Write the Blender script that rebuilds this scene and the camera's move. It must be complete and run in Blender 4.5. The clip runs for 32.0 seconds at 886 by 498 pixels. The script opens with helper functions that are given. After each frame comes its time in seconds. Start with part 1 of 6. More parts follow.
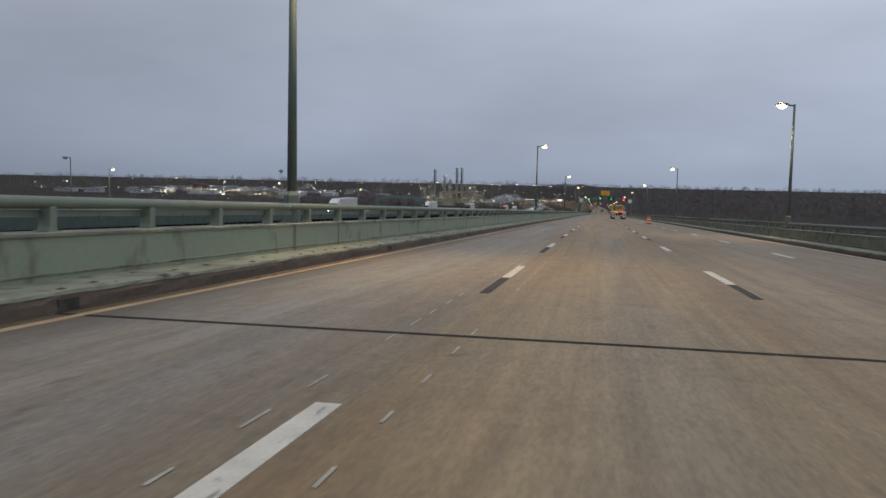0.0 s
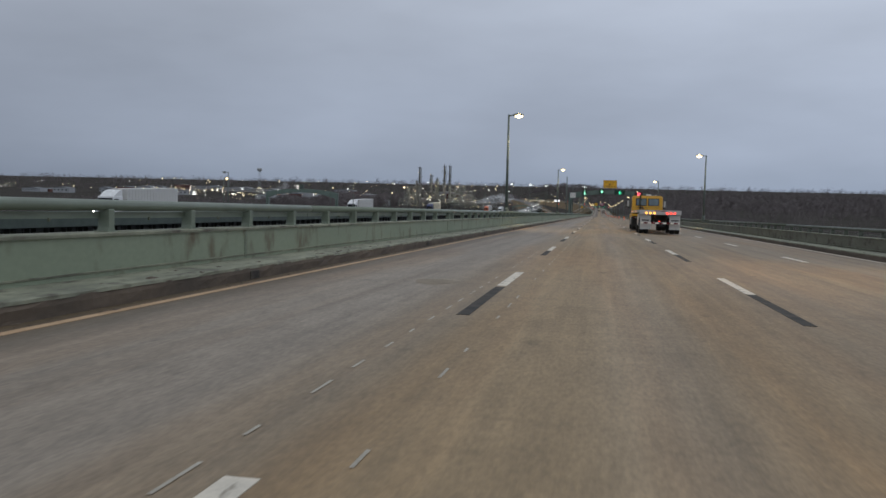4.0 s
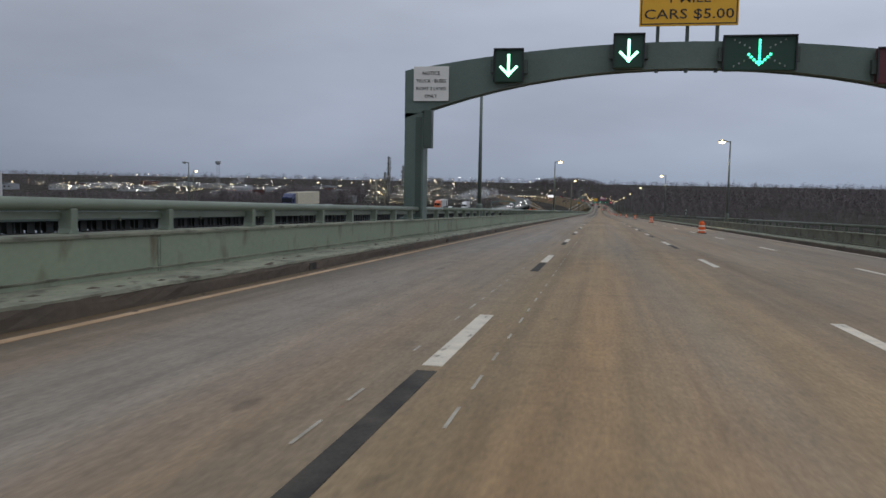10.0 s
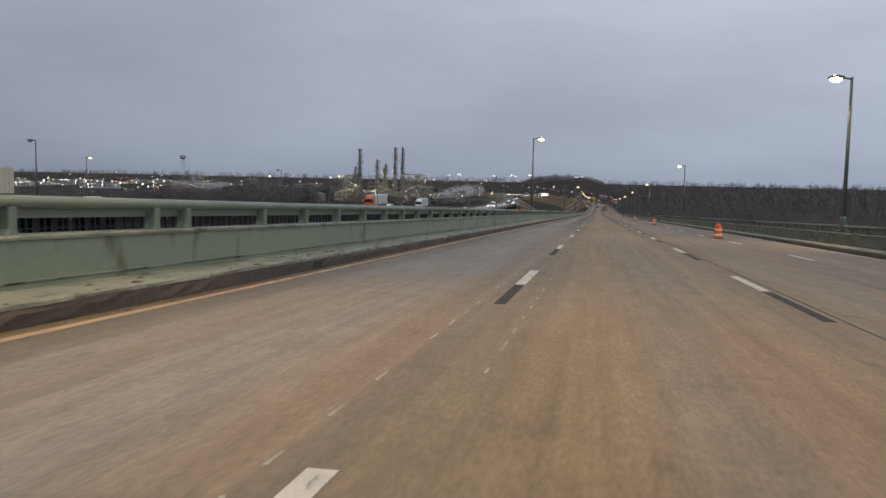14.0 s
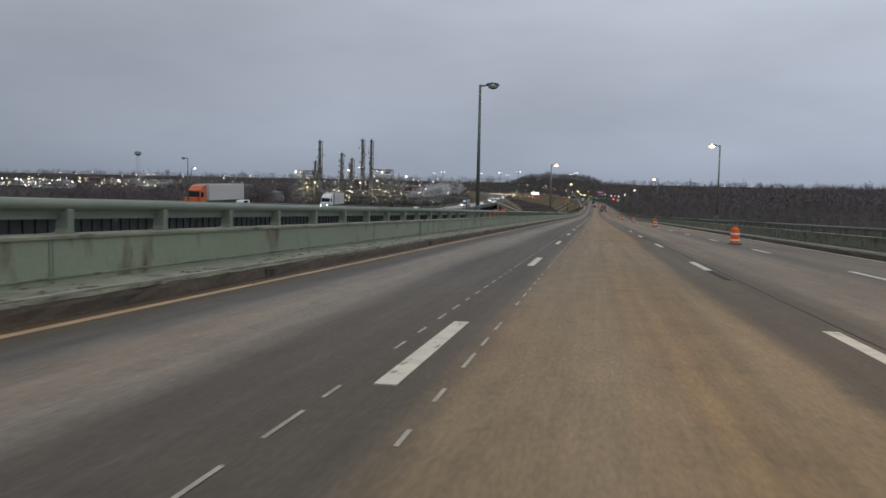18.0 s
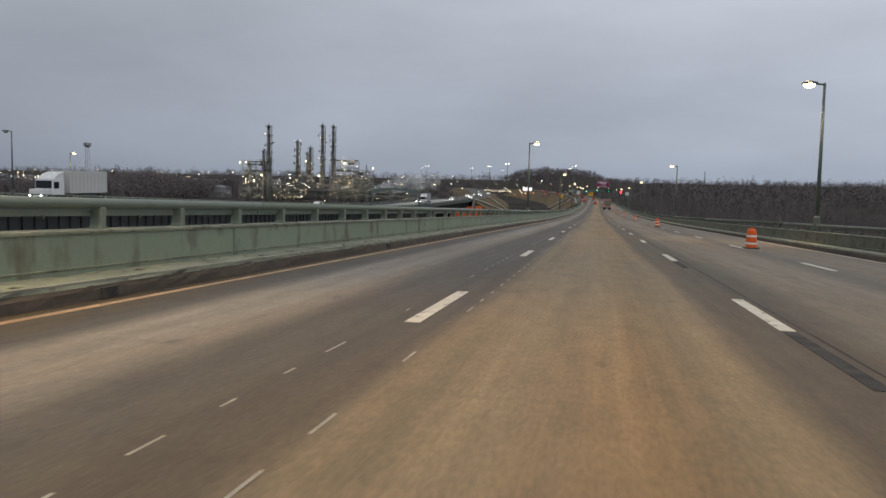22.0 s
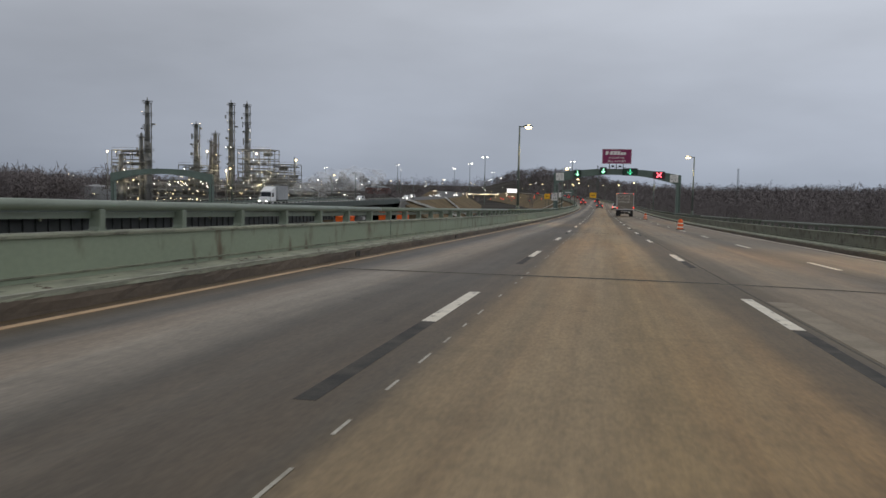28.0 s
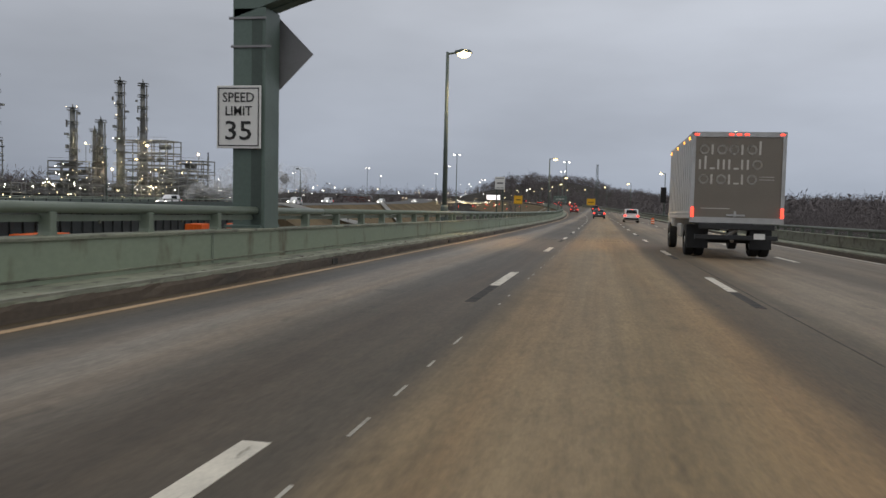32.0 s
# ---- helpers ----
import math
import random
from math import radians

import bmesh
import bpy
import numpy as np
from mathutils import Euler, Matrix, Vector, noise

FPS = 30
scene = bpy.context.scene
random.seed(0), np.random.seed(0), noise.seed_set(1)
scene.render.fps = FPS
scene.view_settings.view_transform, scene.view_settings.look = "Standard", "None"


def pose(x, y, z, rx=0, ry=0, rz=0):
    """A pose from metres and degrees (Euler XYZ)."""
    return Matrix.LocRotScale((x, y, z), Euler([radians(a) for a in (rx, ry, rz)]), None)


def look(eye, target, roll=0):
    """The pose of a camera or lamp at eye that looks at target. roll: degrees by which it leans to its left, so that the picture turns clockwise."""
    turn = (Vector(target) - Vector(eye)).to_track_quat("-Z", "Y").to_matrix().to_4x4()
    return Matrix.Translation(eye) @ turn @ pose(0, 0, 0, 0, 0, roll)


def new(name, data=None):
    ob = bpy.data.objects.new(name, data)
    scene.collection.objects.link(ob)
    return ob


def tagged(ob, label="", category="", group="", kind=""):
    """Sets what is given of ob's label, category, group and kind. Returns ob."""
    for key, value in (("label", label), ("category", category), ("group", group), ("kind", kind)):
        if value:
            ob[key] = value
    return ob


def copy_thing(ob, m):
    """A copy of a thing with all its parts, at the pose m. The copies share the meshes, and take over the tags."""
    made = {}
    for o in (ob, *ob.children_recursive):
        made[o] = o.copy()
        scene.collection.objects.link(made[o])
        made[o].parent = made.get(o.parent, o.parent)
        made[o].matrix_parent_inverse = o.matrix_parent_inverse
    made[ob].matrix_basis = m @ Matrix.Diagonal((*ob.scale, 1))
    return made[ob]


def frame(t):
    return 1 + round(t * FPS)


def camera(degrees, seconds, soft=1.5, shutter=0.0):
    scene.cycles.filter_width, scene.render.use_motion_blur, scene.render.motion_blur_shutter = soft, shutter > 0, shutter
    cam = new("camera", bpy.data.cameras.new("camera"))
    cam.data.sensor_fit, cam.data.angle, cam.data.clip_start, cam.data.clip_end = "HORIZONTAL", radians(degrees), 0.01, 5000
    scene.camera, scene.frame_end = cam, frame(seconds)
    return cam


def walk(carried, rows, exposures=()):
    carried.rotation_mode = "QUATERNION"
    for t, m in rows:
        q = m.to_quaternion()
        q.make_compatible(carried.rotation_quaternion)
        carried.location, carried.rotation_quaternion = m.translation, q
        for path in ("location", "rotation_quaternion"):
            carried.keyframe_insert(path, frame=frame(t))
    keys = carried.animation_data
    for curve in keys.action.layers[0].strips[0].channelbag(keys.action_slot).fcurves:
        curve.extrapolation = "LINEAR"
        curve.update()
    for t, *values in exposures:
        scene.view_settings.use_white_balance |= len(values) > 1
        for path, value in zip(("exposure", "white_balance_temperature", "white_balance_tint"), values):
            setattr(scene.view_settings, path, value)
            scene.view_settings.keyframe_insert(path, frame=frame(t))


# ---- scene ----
cam = camera(56.3, 32.0, soft=1.5, shutter=0.03)

# seconds, x, y, z, yaw to the left, pitch, roll
PATH = [
    (0.0, 0.031, 8.587, 0.812, 10.557, -4.931, 1.186), (1.0, 0.022, 33.242, -0.099, 10.511, -4.834, 1.235),
    (2.0, 0.016, 57.882, -1.011, 10.61, -4.893, 1.259), (3.0, 0.003, 82.613, -1.928, 10.582, -4.862, 1.218),
    (4.0, -0.029, 107.42, -2.851, 10.604, -4.824, 1.178), (5.0, -0.095, 132.337, -3.779, 10.626, -4.787, 1.137),
    (6.0, -0.185, 157.538, -4.72, 10.643, -4.882, 1.207), (7.0, -0.27, 182.995, -5.673, 10.724, -4.78, 1.209),
    (8.0, -0.324, 208.572, -6.633, 10.593, -4.791, 1.153), (9.0, -0.328, 234.039, -7.591, 10.66, -4.746, 0.984),
    (10.0, -0.301, 260.40, -8.584, 10.60, -4.989, 0.992), (11.0, -0.267, 285.474, -9.532, 10.497, -4.779, 1.029),
    (12.0, -0.253, 311.321, -10.511, 10.47, -4.964, 1.125), (13.0, -0.278, 337.241, -11.495, 10.489, -4.908, 1.205),
    (14.0, -0.325, 363.287, -12.487, 10.5, -5.004, 1.189), (15.0, -0.36, 389.368, -13.481, 10.346, -4.985, 1.167),
    (16.0, -0.35, 415.5, -14.48, 10.379, -5.032, 1.147), (17.0, -0.274, 441.757, -15.487, 10.407, -5.077, 1.127),
    (18.0, -0.154, 468.159, -16.501, 10.321, -4.921, 1.097), (19.0, -0.02, 494.71, -17.523, 10.259, -4.92, 1.271),
    (20.0, 0.096, 521.385, -18.552, 10.135, -5.062, 1.24), (21.0, 0.2, 548.192, -19.589, 10.16, -4.89, 1.229),
    (22.0, 0.304, 575.012, -20.629, 10.415, -5.025, 1.134), (23.0, 0.387, 601.79, -21.67, 10.558, -4.914, 1.097),
    (24.0, 0.427, 627.8, -22.683, 10.734, -4.972, 0.929), (25.0, 0.417, 654.85, -23.739, 10.80, -4.896, 0.843),
    (26.0, 0.345, 681.125, -24.723, 10.846, -4.78, 0.941), (27.0, 0.271, 707.283, -25.641, 10.772, -4.644, 1.038),
    (28.0, 0.224, 733.333, -26.494, 10.708, -4.507, 1.094), (29.0, 0.187, 760.6, -27.322, 10.562, -4.214, 1.211),
    (30.0, 0.17, 785.533, -28.02, 10.52, -4.025, 1.66), (31.0, 0.169, 811.911, -28.698, 10.763, -3.779, 1.387),
    (32.0, 0.155, 838.375, -29.315, 10.719, -3.78, 1.256),
]


def eye_pose(x, y, z, yaw, pitch, roll):
    a, p = radians(yaw), radians(pitch)
    way = Vector((-math.sin(a) * math.cos(p), math.cos(a) * math.cos(p), math.sin(p)))
    return look((x, y, z), Vector((x, y, z)) + way, roll)


walk(cam, [(row[0], eye_pose(*row[1:])) for row in PATH], exposures=[(0, -0.08, 6220, 7), (2, -0.08, 6220, 6), (5, -0.09, 6180, 6), (7, -0.10, 6100, 5), (10, -0.08, 6220, 7), (13, -0.05, 6400, 8), (17, -0.05, 6420, 7), (21, 0.0, 6600, 6), (25, 0.0, 6600, 6), (28, 0.0, 6650, 6), (30, 0.06, 6850, 7), (32, 0.05, 6700, 6)])

# ---- sky and light: overcast dusk ----
world = bpy.data.worlds.new("overcast_sky")
scene.world = world
world.use_nodes = True
wn, wl = world.node_tree.nodes, world.node_tree.links
wn.clear()
w_out = wn.new("ShaderNodeOutputWorld")
w_bg = wn.new("ShaderNodeBackground")
w_co = wn.new("ShaderNodeTexCoord")
w_sep = wn.new("ShaderNodeSeparateXYZ")
w_ramp = wn.new("ShaderNodeValToRGB")
wl.new(w_co.outputs["Generated"], w_sep.inputs[0])
wl.new(w_sep.outputs["Z"], w_ramp.inputs[0])
els = w_ramp.color_ramp.elements
els[0].position, els[0].color = 0.0, (0.305, 0.340, 0.425, 1)
els[1].position, els[1].color = 1.0, (0.78, 0.80, 0.86, 1)
for at, col in ((0.035, (0.355, 0.388, 0.476, 1)), (0.10, (0.386, 0.417, 0.504, 1)), (0.28, (0.489, 0.512, 0.59, 1))):
    e = els.new(at)
    e.color = col
w_map = wn.new("ShaderNodeMapping")
w_map.inputs["Scale"].default_value = (1.0, 1.0, 3.2)
w_noise = wn.new("ShaderNodeTexNoise")
w_noise.inputs["Scale"].default_value = 2.6
w_noise.inputs["Detail"].default_value = 5.0
w_noise.inputs["Roughness"].default_value = 0.5
w_mr = wn.new("ShaderNodeMapRange")
w_mr.inputs["From Min"].default_value, w_mr.inputs["From Max"].default_value = 0.3, 0.7
w_mr.inputs["To Min"].default_value, w_mr.inputs["To Max"].default_value = 0.88, 1.12
w_mul = wn.new("ShaderNodeMixRGB")
w_mul.blend_type = "MULTIPLY"
w_mul.inputs[0].default_value = 1.0
wl.new(w_co.outputs["Generated"], w_map.inputs[0])
wl.new(w_map.outputs[0], w_noise.inputs["Vector"])
wl.new(w_noise.outputs["Fac"], w_mr.inputs["Value"])
wl.new(w_ramp.outputs[0], w_mul.inputs[1])
wl.new(w_mr.outputs[0], w_mul.inputs[2])
# the cloud is thinner towards the west
w_side = wn.new("ShaderNodeMapRange")
for key, value in (("From Min", -0.7), ("From Max", 0.4), ("To Min", 0.80), ("To Max", 1.24)):
    w_side.inputs[key].default_value = value
w_tone = wn.new("ShaderNodeMixRGB")
w_tone.blend_type, w_tone.inputs[0].default_value = "MULTIPLY", 1.0
wl.new(w_sep.outputs["X"], w_side.inputs["Value"])
wl.new(w_mul.outputs[0], w_tone.inputs[1])
wl.new(w_side.outputs[0], w_tone.inputs[2])
wl.new(w_tone.outputs[0], w_bg.inputs["Color"])
w_bg.inputs["Strength"].default_value = 1.0
wl.new(w_bg.outputs[0], w_out.inputs["Surface"])

sun_data = bpy.data.lights.new("sun_behind_cloud", "SUN")
sun_data.energy, sun_data.angle, sun_data.color = 0.2, radians(40), (1.0, 0.93, 0.84)
sun = new("sun_behind_cloud", sun_data)
sun.matrix_world = look((0, 0, 100), (-30, 60, 0))


# ---- materials ----
def mat(name, color, rough=0.7, metal=0.0, vary=0.25, scale=1.5, fine=40.0, bump=0.15, dirt=None, stretch=(1, 1, 1), spec=0.5, island=0.0, smudge=None):
    """A surface with variation at two scales: broad stains towards dirt, and fine grain with relief."""
    m = bpy.data.materials.new(name)
    m.use_nodes = True
    n, l = m.node_tree.nodes, m.node_tree.links
    b = n["Principled BSDF"]
    b.inputs["Metallic"].default_value = metal
    b.inputs["Specular IOR Level"].default_value = spec
    co = n.new("ShaderNodeTexCoord")
    mp = n.new("ShaderNodeMapping")
    mp.inputs["Scale"].default_value = stretch
    l.new(co.outputs["Object"], mp.inputs[0])
    big, small = n.new("ShaderNodeTexNoise"), n.new("ShaderNodeTexNoise")
    for t, s, d in ((big, scale, 6.0), (small, fine, 3.0)):
        t.inputs["Scale"].default_value, t.inputs["Detail"].default_value = s, d
        l.new(mp.outputs[0], t.inputs["Vector"])
    ramp = n.new("ShaderNodeMapRange")
    ramp.inputs["From Min"].default_value, ramp.inputs["From Max"].default_value = 0.38, 0.72
    l.new(big.outputs["Fac"], ramp.inputs["Value"])
    mix = n.new("ShaderNodeMixRGB")
    mix.inputs[1].default_value = (*color, 1)
    mix.inputs[2].default_value = (*(dirt or [c * 0.55 for c in color]), 1)
    fac = n.new("ShaderNodeMath")
    fac.operation = "MULTIPLY"
    fac.inputs[1].default_value = min(1.0, vary * 2.5)
    l.new(ramp.outputs[0], fac.inputs[0])
    l.new(fac.outputs[0], mix.inputs[0])
    grain = n.new("ShaderNodeMapRange")
    grain.inputs["To Min"].default_value, grain.inputs["To Max"].default_value = 1 - vary, 1 + vary
    l.new(small.outputs["Fac"], grain.inputs["Value"])
    mul = n.new("ShaderNodeMixRGB")
    mul.blend_type, mul.inputs[0].default_value = "MULTIPLY", 1.0
    l.new(mix.outputs[0], mul.inputs[1])
    l.new(grain.outputs[0], mul.inputs[2])
    last = mul.outputs[0]
    if smudge:
        colour, size, low, high = smudge
        mp2 = n.new("ShaderNodeMapping")
        mp2.inputs["Scale"].default_value = size
        l.new(co.outputs["Object"], mp2.inputs[0])
        blot = n.new("ShaderNodeTexNoise")
        blot.inputs["Scale"].default_value, blot.inputs["Detail"].default_value = 1.0, 4.0
        l.new(mp2.outputs[0], blot.inputs["Vector"])
        cut = n.new("ShaderNodeMapRange")
        cut.inputs["From Min"].default_value, cut.inputs["From Max"].default_value = low, high
        l.new(blot.outputs["Fac"], cut.inputs["Value"])
        m3 = n.new("ShaderNodeMixRGB")
        m3.inputs[2].default_value = (*colour, 1)
        l.new(cut.outputs[0], m3.inputs[0])
        l.new(last, m3.inputs[1])
        last = m3.outputs[0]
    if island:
        geo = n.new("ShaderNodeNewGeometry")
        r2 = n.new("ShaderNodeMapRange")
        r2.inputs["To Min"].default_value, r2.inputs["To Max"].default_value = 1 - island, 1 + island
        l.new(geo.outputs["Random Per Island"], r2.inputs["Value"])
        m2 = n.new("ShaderNodeMixRGB")
        m2.blend_type, m2.inputs[0].default_value = "MULTIPLY", 1.0
        l.new(last, m2.inputs[1])
        l.new(r2.outputs[0], m2.inputs[2])
        last = m2.outputs[0]
    l.new(last, b.inputs["Base Color"])
    rr = n.new("ShaderNodeMapRange")
    rr.inputs["To Min"].default_value, rr.inputs["To Max"].default_value = max(0.02, rough - 0.12), min(1.0, rough + 0.12)
    l.new(big.outputs["Fac"], rr.inputs["Value"])
    l.new(rr.outputs[0], b.inputs["Roughness"])
    if bump:
        bp = n.new("ShaderNodeBump")
        bp.inputs["Strength"].default_value = bump
        bp.inputs["Distance"].default_value = 0.01
        l.new(small.outputs["Fac"], bp.inputs["Height"])
        l.new(bp.outputs[0], b.inputs["Normal"])
    return m


def glow(name, color, strength):
    m = bpy.data.materials.new(name)
    m.use_nodes = True
    b = m.node_tree.nodes["Principled BSDF"]
    b.inputs["Base Color"].default_value = (*[min(1, c) for c in color], 1)
    b.inputs["Emission Color"].default_value = (*color, 1)
    b.inputs["Emission Strength"].default_value = strength
    return m


def worn_deck():
    """Worn concrete deck: wheel-polished lanes, tar-dark strips along the lines further down, patches and fine
    aggregate. Warm light and a wet sheen are painted into its colour.
    """
    m = mat("worn_deck", (1.0, 1.0, 1.0), 0.68, vary=0.16, scale=0.5, fine=30, bump=0.35, dirt=(0.84, 0.81, 0.78), stretch=(1, 0.13, 1))
    n, l = m.node_tree.nodes, m.node_tree.links
    b = n["Principled BSDF"]
    src = b.inputs["Base Color"].links[0].from_socket
    co = n.new("ShaderNodeTexCoord")
    sep = n.new("ShaderNodeSeparateXYZ")
    l.new(co.outputs["Object"], sep.inputs[0])

    def maths(op, a, c=None):
        k = n.new("ShaderNodeMath")
        k.operation = op
        for i, v in enumerate((a, c)):
            if v is None:
                continue
            if isinstance(v, (int, float)):
                k.inputs[i].default_value = v
            else:
                l.new(v, k.inputs[i])
        return k.outputs[0]

    def ranged(v, a, c, lo, hi):
        k = n.new("ShaderNodeMapRange")
        for name, val in (("From Min", a), ("From Max", c), ("To Min", lo), ("To Max", hi)):
            k.inputs[name].default_value = val
        l.new(v, k.inputs["Value"])
        return k.outputs[0]

    def noise_at(scale, size=1.0, detail=5.0):
        mp = n.new("ShaderNodeMapping")
        mp.inputs["Scale"].default_value = scale
        l.new(co.outputs["Object"], mp.inputs[0])
        t = n.new("ShaderNodeTexNoise")
        t.inputs["Scale"].default_value, t.inputs["Detail"].default_value = size, detail
        l.new(mp.outputs[0], t.inputs["Vector"])
        return t.outputs["Fac"]

    def across(rows, x, red, blue):
        """Colour across the deck, from x and grey level with warmth: deck brown plus painted warm light."""
        r = n.new("ShaderNodeValToRGB")
        r.color_ramp.interpolation = "EASE"
        e = r.color_ramp.elements
        for i, (at, v, warm) in enumerate(rows):
            k = e[i] if i < 2 else e.new((at + 6) / 16)
            k.position, k.color = (at + 6) / 16, (v * (1 + red * warm), v, v * (1 - blue * warm), 1)
        l.new(ranged(x, -6, 10, 0, 1), r.inputs[0])
        return r.outputs[0]

    wander = maths("MULTIPLY", maths("SUBTRACT", noise_at((0.7, 0.04, 1)), 0.5), 0.7)
    x = maths("ADD", sep.outputs["X"], wander)
    # warmth beyond the deck's own brown stands for headlamp light and dashboard reflection
    early = across([(-5.1, 0.064, 1.3), (10, 0.155, 0.9), (-4.92, 0.076, 1.2), (-4.70, 0.102, 0.8), (-4.42, 0.132, 0.65), (-4.15, 0.174, 0.55), (-2.6, 0.190, 0.55), (-1.7, 0.172, 0.9), (-1.1, 0.166, 1.2), (-0.3, 0.184, 1.2), (0.5, 0.182, 0.95), (1.3, 0.178, 1.2), (2.2, 0.155, 1.05), (3.2, 0.172, 1.0), (6.0, 0.154, 0.9)], x, 0.33, 0.38)
    # the pale streak near x = -3.5 is a wet sheen painted into the colour
    late = across([(-5.1, 0.046, 1.2), (10, 0.124, 0.6), (-4.85, 0.060, 0.9), (-4.2, 0.070, 0.3), (-3.75, 0.168, 0.4), (-3.15, 0.172, 0.45), (-2.5, 0.066, 0.5), (-1.25, 0.064, 0.65), (-0.75, 0.146, 1.0), (0.1, 0.168, 1.0), (0.7, 0.150, 1.15), (1.35, 0.156, 1.1), (1.75, 0.066, 1.0), (2.5, 0.066, 0.9), (3.1, 0.140, 0.75), (4.6, 0.148, 0.7), (5.6, 0.082, 0.7), (6.5, 0.116, 0.7)], x, 0.40, 0.46)
    mix = n.new("ShaderNodeMixRGB")
    l.new(ranged(sep.outputs["Y"], 380, 470, 0, 1), mix.inputs[0])
    l.new(early, mix.inputs[1])
    l.new(late, mix.inputs[2])
    streak = ranged(noise_at((2.4, 0.03, 1), 1.0, 5.0), 0.3, 0.7, 0.84, 1.15)
    rub = ranged(noise_at((9.0, 0.14, 1), 1.0, 4.0), 0.3, 0.7, 0.90, 1.10)
    patch = ranged(noise_at((0.55, 0.03, 1), 0.8, 3.0), 0.56, 0.60, 1.0, 0.88)
    chatter = ranged(noise_at((5.0, 1.1, 1), 1.0, 6.0), 0.3, 0.7, 0.88, 1.12)
    gravel = ranged(noise_at((34.0, 9.0, 1), 1.0, 3.0), 0.3, 0.7, 0.85, 1.14)
    scuff = ranged(noise_at((0.9, 2.6, 1), 1.0, 5.0), 0.56, 0.74, 1.0, 0.86)
    spots = ranged(noise_at((3.5, 1.2, 1), 1.0, 2.0), 0.70, 0.76, 1.0, 0.72)
    chatter = maths("MULTIPLY", maths("MULTIPLY", chatter, gravel), maths("MULTIPLY", maths("MULTIPLY", rub, scuff), spots))
    both = maths("MULTIPLY", streak, maths("MULTIPLY", patch, chatter))
    last = mix.outputs[0]
    for v in (src, both):
        mul = n.new("ShaderNodeMixRGB")
        mul.blend_type, mul.inputs[0].default_value = "MULTIPLY", 1.0
        l.new(last, mul.inputs[1])
        l.new(v, mul.inputs[2])
        last = mul.outputs[0]
    # rust-brown dust in drawn-out patches
    dust = n.new("ShaderNodeMixRGB")
    dust.blend_type = "MULTIPLY"
    dust.inputs[2].default_value = (1.06, 0.94, 0.82, 1)
    l.new(ranged(noise_at((1.1, 0.05, 1), 1.0, 4.0), 0.45, 0.65, 0.0, 0.8), dust.inputs[0])
    l.new(last, dust.inputs[1])
    l.new(dust.outputs[0], b.inputs["Base Color"])
    b.inputs["Specular IOR Level"].default_value = 0.36
    return m


M_ROAD = worn_deck()
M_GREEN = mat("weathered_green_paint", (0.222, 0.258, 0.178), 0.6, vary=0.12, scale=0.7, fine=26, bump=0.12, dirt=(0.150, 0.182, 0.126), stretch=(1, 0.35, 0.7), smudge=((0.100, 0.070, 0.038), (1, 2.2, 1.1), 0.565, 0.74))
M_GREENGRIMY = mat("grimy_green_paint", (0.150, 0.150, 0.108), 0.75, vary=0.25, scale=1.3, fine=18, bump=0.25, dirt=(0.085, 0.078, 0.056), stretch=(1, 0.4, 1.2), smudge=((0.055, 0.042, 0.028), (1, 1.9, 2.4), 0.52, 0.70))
M_RAILDARK = mat("darker_rail_paint", (0.105, 0.118, 0.090), 0.6, vary=0.2, scale=2, fine=30, bump=0.08)
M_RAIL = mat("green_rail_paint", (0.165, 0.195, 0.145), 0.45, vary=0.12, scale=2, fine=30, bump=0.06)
M_LEDGE = mat("pale_green_ledge", (0.232, 0.238, 0.168), 0.75, vary=0.3, scale=2.2, fine=16, bump=0.3, dirt=(0.085, 0.088, 0.066), stretch=(1, 0.5, 1), smudge=((0.055, 0.046, 0.034), (5, 2.2, 5), 0.56, 0.72))
M_LIP = mat("pale_worn_lip", (0.30, 0.30, 0.235), 0.8, vary=0.3, scale=2.5, fine=20, bump=0.3, dirt=(0.10, 0.095, 0.07), stretch=(1, 0.6, 1))
M_CURB = mat("grimy_kerb_concrete", (0.094, 0.070, 0.048), 0.88, vary=0.3, scale=1.2, fine=16, bump=0.5, dirt=(0.04, 0.034, 0.028), stretch=(1, 0.5, 1))
# girder steel darkened in colour to stand for shade under the deck overhang
M_GIRDER = mat("shade_dark_girder", (0.050, 0.054, 0.050), 0.7, vary=0.25, scale=0.6, fine=10, bump=0.1)
M_STEEL = mat("dark_green_steel", (0.06, 0.08, 0.066), 0.5, vary=0.2, scale=1, fine=15, bump=0.08)
M_ARCH = mat("gantry_green_paint", (0.115, 0.155, 0.13), 0.5, vary=0.18, scale=0.9, fine=20, bump=0.06)
M_POLE = mat("grey_green_pole", (0.12, 0.145, 0.125), 0.5, 0.2, vary=0.15, scale=2, fine=20, bump=0.05)
M_WHITE = mat("road_paint_white", (0.62, 0.56, 0.46), 0.7, vary=0.2, scale=3, fine=45, bump=0.1, dirt=(0.33, 0.31, 0.27), smudge=((0.24, 0.21, 0.165), (9, 2.5, 1), 0.60, 0.68))
M_WORN = mat("half_worn_road_paint", (0.40, 0.37, 0.31), 0.8, vary=0.3, scale=3, fine=45, bump=0.1, dirt=(0.20, 0.18, 0.14))
M_YELLOWLINE = mat("road_paint_yellow", (0.42, 0.28, 0.16), 0.7, vary=0.22, scale=2, fine=45, bump=0.1, dirt=(0.2, 0.12, 0.055))
M_BLACK = mat("black_tape_and_scupper_dark", (0.032, 0.03, 0.028), 0.85, spec=0.2, vary=0.35, scale=3, fine=40, bump=0.1, dirt=(0.095, 0.085, 0.07))
